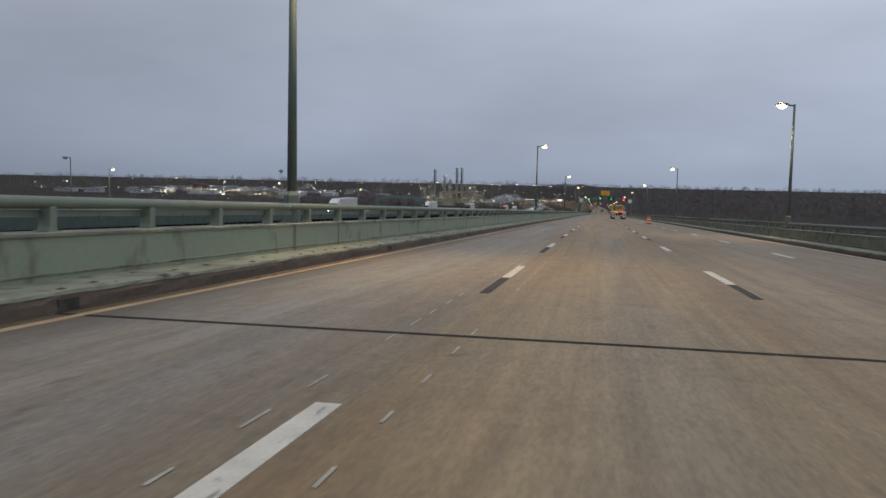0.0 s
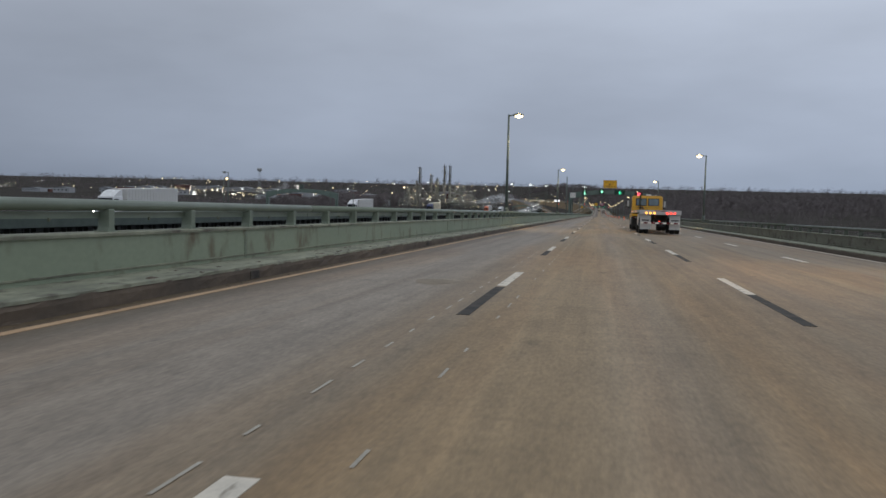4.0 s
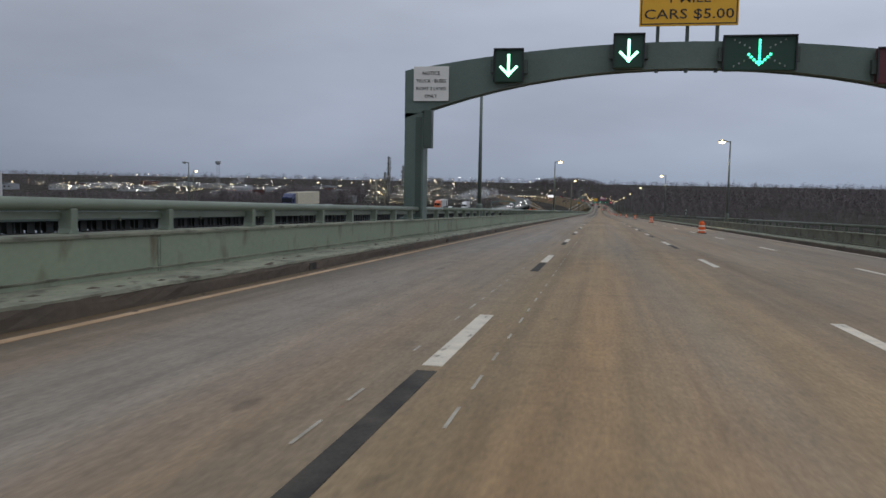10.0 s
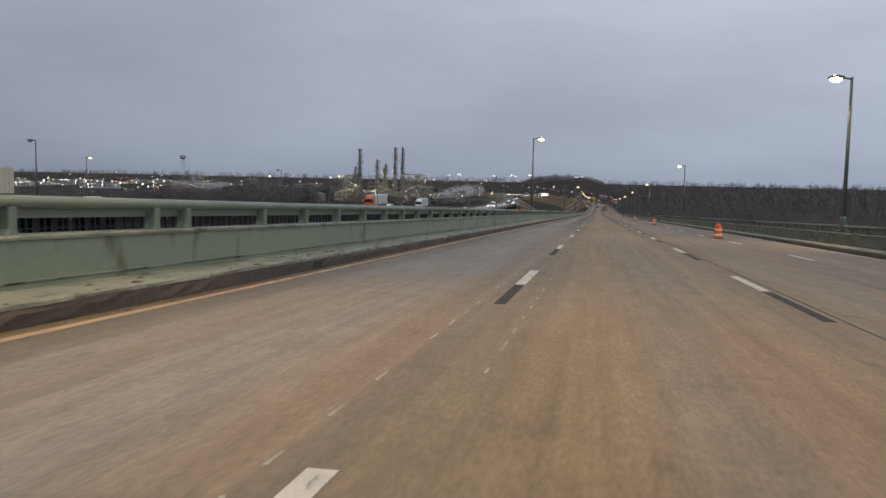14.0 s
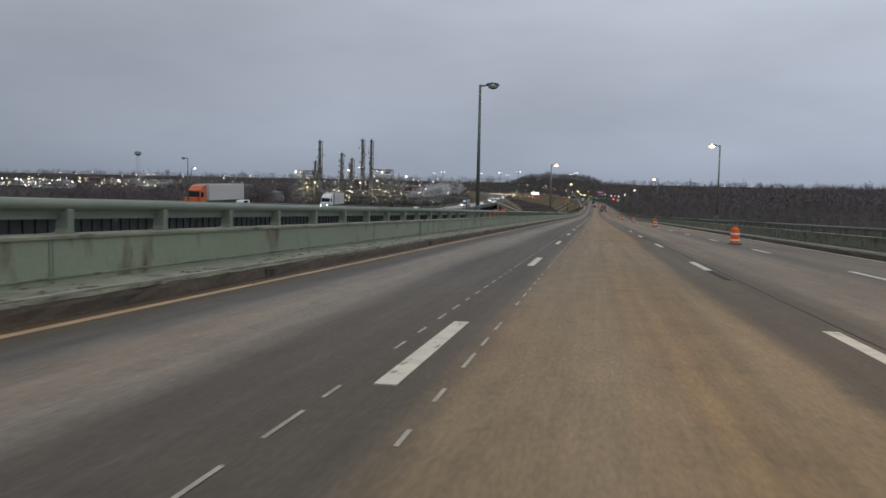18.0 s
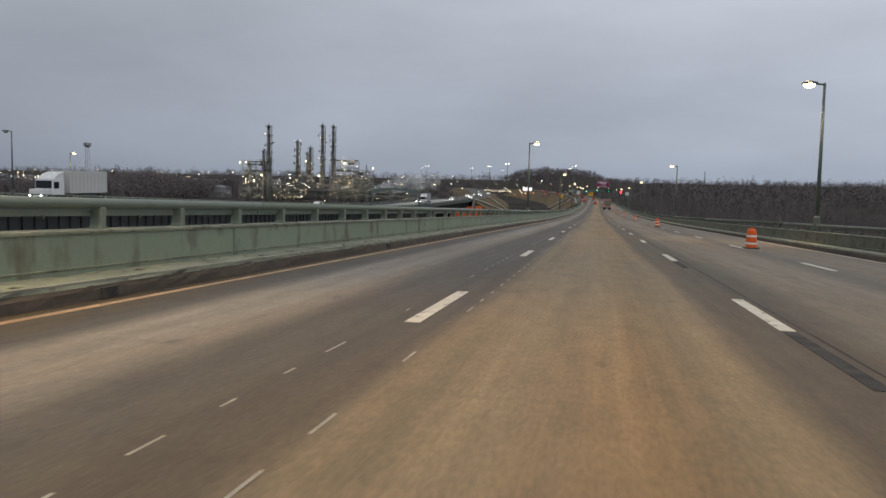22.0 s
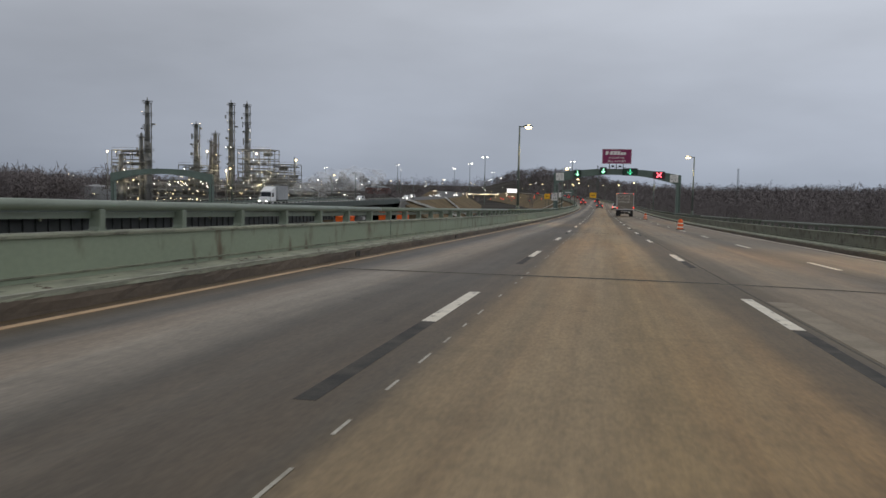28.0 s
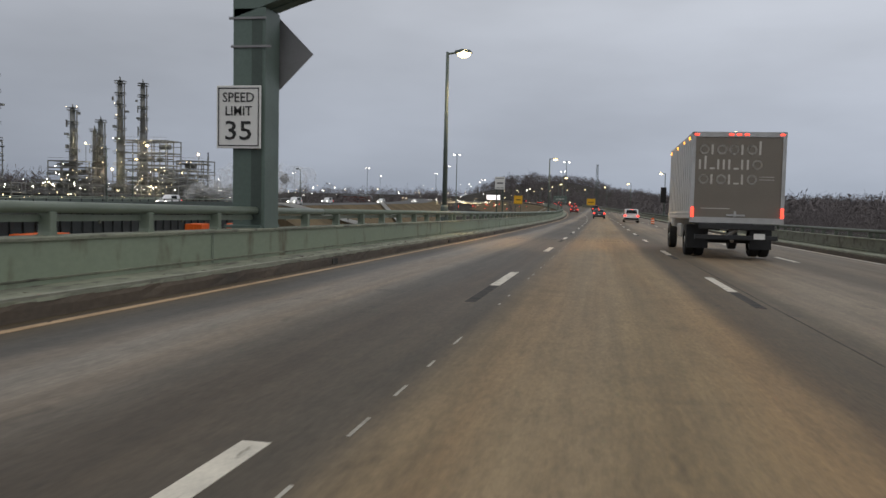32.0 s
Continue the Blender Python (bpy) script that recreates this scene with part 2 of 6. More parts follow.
M_JOINT = mat("joint_steel_and_tar", (0.042, 0.038, 0.034), 0.9, vary=0.3, scale=4, fine=30, bump=0.3, spec=0.08)
M_JOINTEDGE = mat("worn_joint_steel", (0.24, 0.21, 0.165), 0.85, 0.0, vary=0.2, scale=3, fine=25, bump=0.1, spec=0.2)
M_OLDCONC = mat("weathered_grey_concrete", (0.17, 0.165, 0.15), 0.85, vary=0.25, scale=0.3, fine=4, bump=0.1, spec=0.15)
M_REPAIR = mat("tan_repair_mortar", (0.240, 0.200, 0.150), 0.85, vary=0.25, scale=1.5, fine=20, bump=0.2, spec=0.2)
M_STAIN = mat("dark_deck_stain", (0.088, 0.078, 0.062), 0.85, spec=0.2, vary=0.3, scale=1.5, fine=20, bump=0.2)
M_CONC = mat("pale_concrete", (0.34, 0.335, 0.32), 0.8, vary=0.2, scale=0.3, fine=6, bump=0.2)
M_ASPHALT = mat("old_asphalt", (0.07, 0.068, 0.064), 0.8, vary=0.2, scale=0.3, fine=6, bump=0)
M_GROUND = mat("winter_ground", (0.066, 0.061, 0.055), 0.97, vary=0.4, scale=0.035, fine=0.5, bump=0, dirt=(0.040, 0.038, 0.034), spec=0.0)
M_GRASS = mat("dead_winter_grass", (0.150, 0.112, 0.066), 0.95, vary=0.3, scale=0.12, fine=1.5, bump=0, dirt=(0.075, 0.060, 0.040), spec=0.05)
M_PAVING = mat("pale_slope_paving", (0.46, 0.45, 0.42), 0.85, vary=0.15, scale=0.3, fine=4, bump=0)
M_TWIG = mat("bare_winter_branches", (0.150, 0.131, 0.130), 0.95, vary=0.2, scale=0.02, fine=1.0, bump=0, island=0.12, spec=0.05)
M_TYRE = mat("tyre_rubber", (0.022, 0.021, 0.02), 0.85, vary=0.2, scale=4, fine=30, bump=0.2)
M_CABYEL = mat("yellow_cab_paint", (0.62, 0.33, 0.022), 0.35, vary=0.08, scale=1.2, fine=25, bump=0.02, dirt=(0.42, 0.23, 0.03))
M_ALU = mat("worn_aluminium", (0.50, 0.49, 0.47), 0.38, 0.75, vary=0.15, scale=3, fine=30, bump=0.05)
M_DARK = mat("black_chassis", (0.02, 0.02, 0.021), 0.6, vary=0.2, scale=3, fine=25, bump=0.08)
M_BOX = mat("white_truck_body", (0.50, 0.495, 0.475), 0.45, vary=0.08, scale=1, fine=20, bump=0.02, dirt=(0.42, 0.40, 0.36))
M_TAUPE = mat("taupe_truck_door", (0.185, 0.160, 0.130), 0.5, vary=0.08, scale=1.5, fine=20, bump=0.02)
M_LETTER = mat("pale_lettering", (0.56, 0.53, 0.48), 0.6, vary=0.08, bump=0)
M_ORANGE = mat("orange_drum_plastic", (0.78, 0.125, 0.012), 0.45, vary=0.1, scale=3, fine=25, bump=0.03)
M_REFLECT = mat("white_reflective_band", (0.82, 0.78, 0.70), 0.35, vary=0.08, scale=4, fine=40, bump=0)
M_CARWHITE = mat("white_car_paint", (0.66, 0.66, 0.66), 0.25, vary=0.05, scale=2, fine=20, bump=0)
M_CARRED = mat("dark_red_car_paint", (0.16, 0.02, 0.02), 0.25, vary=0.05, scale=2, fine=20, bump=0)
M_CARDARK = mat("dark_grey_car_paint", (0.06, 0.062, 0.068), 0.25, vary=0.05, scale=2, fine=20, bump=0)
M_DARKGLASS = mat("dark_car_glass", (0.015, 0.017, 0.02), 0.08, vary=0.05, bump=0)
M_SIGNY = mat("yellow_sign_sheeting", (0.75, 0.40, 0.015), 0.4, vary=0.05, scale=2, fine=20, bump=0)
M_SIGNW = mat("white_sign_sheeting", (0.72, 0.70, 0.66), 0.45, vary=0.06, scale=2, fine=20, bump=0, dirt=(0.55, 0.5, 0.44))
M_SIGNP = mat("purple_sign_sheeting", (0.22, 0.016, 0.085), 0.4, vary=0.05, scale=2, fine=20, bump=0)
M_SIGNG = mat("green_sign_sheeting", (0.02, 0.16, 0.07), 0.4, vary=0.05, scale=2, fine=20, bump=0)
M_SIGNDARK = mat("dark_green_sign_sheeting", (0.018, 0.060, 0.038), 0.5, vary=0.1, scale=2, fine=20, bump=0)
M_SIGNBACK = mat("sign_back_aluminium", (0.26, 0.25, 0.25), 0.5, 0.5, vary=0.1, scale=2, fine=20, bump=0)
M_INK = mat("black_sign_lettering", (0.02, 0.018, 0.016), 0.6, vary=0.05, bump=0)
M_TOWER = mat("refinery_steel", (0.22, 0.22, 0.205), 0.6, 0.0, vary=0.2, scale=0.2, fine=3, bump=0)
M_PIPE = mat("refinery_pipes", (0.19, 0.185, 0.17), 0.5, 0.2, vary=0.25, scale=0.15, fine=2, bump=0)
M_TANK = mat("storage_tank_paint", (0.33, 0.34, 0.35), 0.6, vary=0.15, scale=0.1, fine=1, bump=0)
M_BRICK = mat("red_brown_building", (0.12, 0.045, 0.035), 0.8, vary=0.2, scale=0.2, fine=2, bump=0)
M_ROOF = mat("grey_roofing", (0.16, 0.17, 0.18), 0.8, vary=0.2, scale=0.1, fine=1, bump=0)
G_WARM = glow("sodium_lamp_lens", (1.0, 0.74, 0.38), 5)
G_TOWN = glow("distant_lamp_warm", (1.0, 0.78, 0.46), 6)
G_TOWNW = glow("distant_lamp_white", (1.0, 0.95, 0.86), 10)
G_AMBER = glow("amber_marker_lamp", (1.0, 0.40, 0.05), 3)
G_RED = glow("red_tail_lamp", (1.0, 0.05, 0.03), 3)
G_REDX = glow("red_signal_lamps", (1.0, 0.09, 0.13), 4.5)
G_GREENA = glow("green_signal_lamps", (0.40, 1.0, 0.64), 2.6)
G_GREEND = glow("green_dot_lamps", (0.10, 1.0, 0.52), 2.4)
G_HEAD = glow("headlamp", (1.0, 0.93, 0.78), 14)
M_LAMPOFF = mat("unlit_lamp_lens", (0.35, 0.34, 0.32), 0.3, vary=0.05, bump=0)
# housing colours carry the green and red glow of the lit symbols, painted in
M_SIGNALBOX = mat("signal_housing_green_glow", (0.010, 0.045, 0.026), 0.5, vary=0.1, bump=0)
M_SIGNALRED = mat("signal_housing_red_glow", (0.10, 0.016, 0.022), 0.5, vary=0.1, bump=0)


# ---- shape helpers ----
def part(name, bm, material, parent=None, label="", smooth=False):
    """One mesh object under a thing or a part."""
    me = bpy.data.meshes.new(name)
    bm.to_mesh(me)
    bm.free()
    me.materials.append(material)
    if smooth:
        me.polygons.foreach_set("use_smooth", [True] * len(me.polygons))
    ob = new(name, me)
    ob.parent = parent
    if label:
        ob["label"] = label
    return ob


def thing(name, label, category, group="", kind=""):
    return tagged(new(name), label, category, group, kind)


def share(name, ob, m, parent):
    """Another object on the same mesh."""
    c = new(name, ob.data)
    c.matrix_basis = m
    c.parent = parent
    return c


def box(bm, x0, x1, y0, y1, z0, z1, bevel=0.0):
    r = bmesh.ops.create_cube(bm, size=1.0, matrix=Matrix.Translation(((x0 + x1) / 2, (y0 + y1) / 2, (z0 + z1) / 2)) @ Matrix.Diagonal((abs(x1 - x0), abs(y1 - y0), abs(z1 - z0), 1)))
    if bevel:
        edges = {e for v in r["verts"] for e in v.link_edges}
        bmesh.ops.bevel(bm, geom=list(edges), offset=bevel, segments=2, affect="EDGES", profile=0.6)
    return bm


def boxes(*rows, bevel=0.0):
    bm = bmesh.new()
    for r in rows:
        box(bm, *r, bevel=bevel)
    return bm


def tube(bm, a, b, r0, r1=None, n=10):
    a, b = Vector(a), Vector(b)
    d = b - a
    m = Matrix.Translation((a + b) / 2) @ d.to_track_quat("Z", "Y").to_matrix().to_4x4()
    bmesh.ops.create_cone(bm, cap_ends=True, segments=n, radius1=r0, radius2=r0 if r1 is None else r1, depth=d.length, matrix=m)
    return bm


def tubes(*rows, n=10):
    bm = bmesh.new()
    for r in rows:
        tube(bm, *r, n=n)
    return bm


def prism(points, y0, y1, axis="y"):
    """A closed outline of (a, b) pairs pulled along an axis: y gives x, z outlines; x gives y, z outlines."""
    bm = bmesh.new()
    put = (lambda a, b, c: (a, c, b)) if axis == "y" else (lambda a, b, c: (c, a, b))
    v0 = [bm.verts.new(put(a, b, y0)) for a, b in points]
    v1 = [bm.verts.new(put(a, b, y1)) for a, b in points]
    n = len(points)
    bm.faces.new(v0)
    bm.faces.new(v1[::-1])
    for i in range(n):
        bm.faces.new((v0[i], v1[i], v1[(i + 1) % n], v0[(i + 1) % n]))
    bmesh.ops.recalc_face_normals(bm, faces=bm.faces)
    return bm


def wheel(parent, name, at, r, width, rim_mat, side=-1, steps=22):
    """A wheel with tyre, rim and hub; its axle runs along x, its face on the given side."""
    x, y, z = at
    bm = bmesh.new()
    prof = [(0.62 * r, -width / 2), (0.93 * r, -width / 2), (r, -width * 0.36), (r, width * 0.36), (0.93 * r, width / 2), (0.62 * r, width / 2)]
    rings = []
    for i in range(steps):
        a = 2 * math.pi * i / steps
        rings.append([bm.verts.new((x + w, y + q * math.cos(a), z + q * math.sin(a))) for q, w in prof])
    for i in range(steps):
        p, q = rings[i], rings[(i + 1) % steps]
        for j in range(len(prof)):
            k = (j + 1) % len(prof)
            bm.faces.new((p[j], p[k], q[k], q[j]))
    bmesh.ops.recalc_face_normals(bm, faces=bm.faces)
    w = new(name)
    w.parent = parent
    part("tyre", bm, M_TYRE, w)
    bm = bmesh.new()
    tube(bm, (x - width * 0.30, y, z), (x + width * 0.30, y, z), 0.625 * r, n=steps)
    tube(bm, (x + side * width * 0.30, y, z), (x + side * width * 0.46, y, z), 0.24 * r, 0.18 * r, n=12)
    for i in range(8):
        a = math.pi * i / 4
        tube(bm, (x + side * width * 0.3, y + 0.38 * r * math.cos(a), z + 0.38 * r * math.sin(a)), (x + side * width * 0.36, y + 0.38 * r * math.cos(a), z + 0.38 * r * math.sin(a)), 0.035 * r, n=6)
    part("rim", bm, rim_mat, w)
    return w


def lettering(name, text, size, material, m, parent, width=0.0, bold=0.004):
    """Raised letters, each a part of its own, centred on m's origin in its x, y plane."""
    cu = bpy.data.curves.new(name, "FONT")
    cu.body, cu.size, cu.align_x, cu.align_y, cu.extrude, cu.offset = text, size, "CENTER", "CENTER", 0.004, bold * size
    cu.resolution_u = 2
    tmp = new(name, cu)
    bpy.context.view_layer.update()
    me = bpy.data.meshes.new_from_object(tmp.evaluated_get(bpy.context.evaluated_depsgraph_get()))
    bpy.data.objects.remove(tmp)
    co = [v.co.copy() for v in me.vertices]
    if width:
        xs = [c.x for c in co]
        k = width / (max(xs) - min(xs))
        for c in co:
            c.x *= k
    root = list(range(len(co)))

    def find(i):
        while root[i] != i:
            root[i] = root[root[i]]
            i = root[i]
        return i

    for e in me.edges:
        root[find(e.vertices[0])] = find(e.vertices[1])
    pieces = {}
    for q in me.polygons:
        pieces.setdefault(find(q.vertices[0]), []).append(list(q.vertices))
    for faces in pieces.values():
        used = sorted({i for f in faces for i in f})
        at = {i: k for k, i in enumerate(used)}
        letter = bpy.data.meshes.new("letter")
        letter.from_pydata([co[i] for i in used], [], [[at[i] for i in f] for f in faces])
        letter.materials.append(material)
        ob = new("letter", letter)
        ob.matrix_basis, ob.parent = m, parent
    bpy.data.meshes.remove(me)


UPRIGHT = Matrix.Rotation(radians(90), 4, "X")  # lettering that faces -y


# ---- the plan: one carriageway falling to the south, its twin 68 m off ----
def zroad(s):
    """Height of the deck: a steady fall, then a sag that runs out level."""
    if s <= 650:
        return -0.0368556 * s - 0.1709e-5 * s * s
    g0 = -0.039077
    d = min(s - 650, -g0 / 9e-05)
    return -24.6782 + g0 * d + 9e-05 / 2 * d * d


def bend(s):
    return -max(0.0, s - 930) ** 2 / 4000.0


def grade(s):
    return math.degrees(math.atan2(zroad(s + 1) - zroad(s - 1), 2))


def heading(s):
    return math.degrees(-math.atan2(bend(s + 1) - bend(s - 1), 2))


def crown(x):
    """Fall of the deck towards the outer kerb."""
    return -0.003 * max(0.0, x - 0.4) ** 2


def on_road(s, x=0.0, z=0.0):
    """A pose on the deck, turned along it, upright."""
    return pose(bend(s) + x, s, zroad(s) + crown(x) + z, 0, 0, heading(s))


def along(s, x=0.0, z=0.0):
    """A pose on the deck, tilted with its grade."""
    return pose(bend(s) + x, s, zroad(s) + crown(x) + z, grade(s), 0, heading(s))


def zopp(s):
    """Height of the twin bridge, which flattens out earlier."""
    if s <= 853:
        k = min(1.0, max(0.0, (s - 620) / 233))
        return zroad(s) - 1.0 + (s - 290) * 2.3 / 563 - 1.9 * k * k * (3 - 2 * k)
    return max(-33.4, zroad(853) - 0.6 - 0.006 * (s - 853))


def stations(a, b, step):
    n = max(1, round((b - a) / step))
    return [a + (b - a) * i / n for i in range(n + 1)]


def sweep(name, profile, ss, material, parent=None, label="", height=zroad, closed=True, x0=0.0):
    """A profile of (x, z) pulled along the road."""
    k = len(profile)
    verts = [(bend(s) + x0 + x, s, height(s) + z) for s in ss for x, z in profile]
    faces = []
    for i in range(len(ss) - 1):
        for j in range(k if closed else k - 1):
            a, b = i * k + j, i * k + (j + 1) % k
            faces.append((a, a + k, b + k, b))
    if closed:
        faces.append(tuple(range(k)))
        faces.append(tuple(range((len(ss) - 1) * k, len(ss) * k))[::-1])
    me = bpy.data.meshes.new(name)
    me.from_pydata(verts, [], faces)
    bm = bmesh.new()
    bm.from_mesh(me)
    bmesh.ops.recalc_face_normals(bm, faces=bm.faces)
    bm.to_mesh(me)
    bm.free()
    me.materials.append(material)
    ob = new(name, me)
    ob.parent = parent
    if label:
        ob["label"] = label
    return ob


END = 1500
LINE1, LINE2, LINE3, YELLOW = -1.43, 2.23, 5.80, -4.83
KERB_L, WALL_L, KERB_R, WALL_R = -5.10, -5.78, 9.50, 10.30
# ---- ground ----
def ground_height(x, y):
    """Low land by the river, falling a little towards the toll plaza, with a wooded hill beyond it."""
    fall = -3.0 * min(1.0, max(0.0, y - 1250) / 250) + 7.0 * min(1.0, max(0.0, y - 1850) / 600)
    hill = 28.0 * math.exp(-((x + 52) / 95) ** 2 - ((y - 1710) / 130) ** 2) + 9.5 * math.exp(-((x - 480) / 420) ** 2 - ((y - 1900) / 260) ** 2)
    return -39.6 + fall + hill


gx = [-4600, -3000, -2000, -1400, -1000, -700, -500, -350, -250, -180, -150, -120, -95, -70, -50, -30, 0, 30, 70, 120, 180, 250, 350, 500, 700, 1000, 1400, 2000, 3000, 4600]
gy = [-1500, -700, -300, 0, 250, 500, 700, 850, 1000, 1100, 1200, 1300, 1400, 1500, 1560, 1620, 1670, 1710, 1750, 1800, 1850, 1900, 2000, 2100, 2400, 2800, 3300, 4000, 4900]
me = bpy.data.meshes.new("ground")
me.from_pydata([(x, y, ground_height(x, y)) for y in gy for x in gx], [], [(j * len(gx) + i, j * len(gx) + i + 1, (j + 1) * len(gx) + i + 1, (j + 1) * len(gx) + i) for j in range(len(gy) - 1) for i in range(len(gx) - 1)])
me.materials.append(M_GROUND)
tagged(new("ground", me), "dark winter ground with dead grass", "ground", kind="structure")

def shore(x):
    return 690 + 25 * math.sin(x * 0.006) + 9 * math.sin(x * 0.031)


rx = [-4600, -3000, -2000, -1400] + list(range(-1000, -99, 20)) + [-90]
me = bpy.data.meshes.new("river")
me.from_pydata([(x, y, -39.45) for x in rx for y in (-1400, shore(x))], [], [(2 * i, 2 * i + 2, 2 * i + 3, 2 * i + 1) for i in range(len(rx) - 1)])
me.materials.append(mat("rippled_river_water", (0.030, 0.036, 0.036), 0.14, vary=0.1, scale=0.01, fine=0.5, bump=0.5))
tagged(new("river", me), "wide grey river under the bridges", "water", kind="structure")

# ---- carriageway ----
deck_s = stations(-60, 900, 15) + stations(900, END, 10)[1:]
road = tagged(sweep("road", [(x, crown(x)) for x in (KERB_L - 0.2, 0.4, 2.2, 4.0, 5.8, 7.6, KERB_R + 0.2)] + [(KERB_R + 0.2, -0.6), (KERB_L - 0.2, -0.6)], deck_s, M_ROAD), "worn grey-brown concrete bridge roadway with four lanes", "road", kind="structure")
under = tagged(sweep("bridge_deck", [(WALL_L - 0.5, -0.61), (WALL_R + 0.5, -0.61), (WALL_R + 0.5, -0.8), (WALL_R - 1.6, -1.0), (WALL_R - 1.6, -2.9), (WALL_L + 1.6, -2.9), (WALL_L + 1.6, -1.0), (WALL_L - 0.5, -0.8)], stations(-60, 1000, 20), M_STEEL), "dark steel bridge girders under the deck", "bridge deck", kind="structure")
sweep("embankment", [(-8.5, -0.65), (13.0, -0.65), (27, -7.5), (-23, -7.5)], stations(1000, END, 20), M_GRASS, under, "sloped bank of dead grass under the road")


def uneven(name, profile, ss, material, amount, seed, x0=0.0, dz=0.0):
    """A swept profile whose first corners are chipped and wavy."""
    r = random.Random(seed)
    k = len(profile)
    verts, faces = [], []
    for s in ss:
        for j, (x, z) in enumerate(profile):
            a = amount[j]
            verts.append((bend(s) + x0 + x + r.uniform(-a, a), s, zroad(s) + z + dz + r.uniform(-a, a) * 0.7))
    for i in range(len(ss) - 1):
        for j in range(k - 1):
            a = i * k + j
            faces.append((a, a + k, a + k + 1, a + 1) if x0 < 0 else (a, a + 1, a + k + 1, a + k))
    me = bpy.data.meshes.new(name)
    me.from_pydata(verts, [], faces)
    me.materials.append(material)
    return new(name, me)


for side, kerb, wall in ((-1, KERB_L, WALL_L), (1, KERB_R, WALL_R)):
    nm = "left" if side < 0 else "right"
    dz = crown(kerb)
    ss = stations(-60, 900, 15) + stations(900, 1200, 10)[1:]
    fine_s = stations(-20, 900, 0.32) + stations(900, 1200, 5)[1:]
    tagged(uneven("kerb_" + nm, [(0, -0.06), (side * 0.006, 0.03), (side * 0.012, 0.115), (side * 0.03, 0.172), (side * 0.12, 0.196), (side * 0.2, 0.15)], fine_s, M_CURB, [0.005, 0.011, 0.014, 0.012, 0.008, 0], 3 + side, x0=kerb, dz=dz), "grimy brown concrete kerb with spalled edge", "kerb", kind="structure")
    tagged(uneven("ledge_" + nm, [(side * 0.022, 0.165), (side * 0.03, 0.203), (side * 0.06, 0.212), (wall - kerb + side * 0.02, 0.225)], fine_s, M_LEDGE, [0.008, 0.009, 0.006, 0.0], 9 + side, x0=kerb, dz=dz), "pale green painted ledge above the kerb", "ledge", kind="structure")
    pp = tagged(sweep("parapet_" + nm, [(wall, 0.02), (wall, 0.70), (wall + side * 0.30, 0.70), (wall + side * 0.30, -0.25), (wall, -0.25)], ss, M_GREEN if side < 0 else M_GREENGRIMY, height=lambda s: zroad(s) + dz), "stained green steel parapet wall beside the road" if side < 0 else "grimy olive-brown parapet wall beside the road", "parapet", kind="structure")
    sweep("coping", [(wall - side * 0.03, 0.703), (wall - side * 0.03, 0.735), (wall - side * 0.015, 0.747), (wall + side * 0.32, 0.747), (wall + side * 0.32, 0.703)], ss, M_LEDGE, pp, "pale green coping", height=lambda s: zroad(s) + dz)
    sweep("bottom_flange", [(wall - side * 0.012, 0.275), (wall - side * 0.016, 0.296), (wall, 0.30), (wall, 0.27)], ss, M_LEDGE, pp, "thin ledge along the foot of the wall", height=lambda s: zroad(s) + dz)
    sweep("ledge_lip", [(kerb + side * 0.035, 0.19), (kerb + side * 0.03, 0.226), (kerb + side * 0.085, 0.230), (kerb + side * 0.09, 0.20)], stations(440, 900, 15), M_LIP, pp, "pale worn lip along the ledge", height=lambda s: zroad(s) + dz)
    seam = None
    for n in range(49):
        s = 8.0 + n * 18.72
        if seam is None:
            seam = part("panel_seam", boxes((-0.006, 0.0, -0.012, 0.012, 0.21, 0.70), (-0.008, 0.0, -0.07, -0.05, 0.24, 0.68)) if side > 0 else boxes((0.0, 0.006, -0.012, 0.012, 0.21, 0.70), (0.0, 0.008, -0.07, -0.05, 0.24, 0.68)), M_RAIL, pp)
            seam.matrix_basis = pose(bend(s) + wall, s, zroad(s) + dz)
        else:
            share("panel_seam", seam, pose(bend(s) + wall, s, zroad(s) + dz), pp)
plq = tagged(part("wall_plaque", boxes((WALL_L - 0.02, WALL_L + 0.012, -0.065, 0.065, -0.11, 0.11)), M_CONC), "small pale plaque with a dark mark on the parapet", "plaque")
part("mark", boxes((WALL_L + 0.012, WALL_L + 0.016, -0.03, 0.03, -0.05, -0.035), (WALL_L + 0.012, WALL_L + 0.016, -0.03, 0.03, 0.0, 0.015), (WALL_L + 0.012, WALL_L + 0.016, -0.03, -0.015, -0.05, 0.045)), M_INK, plq)
plq.matrix_basis = pose(0, 503.1, zroad(503.1) + 0.42)

# expansion joints
jm = None
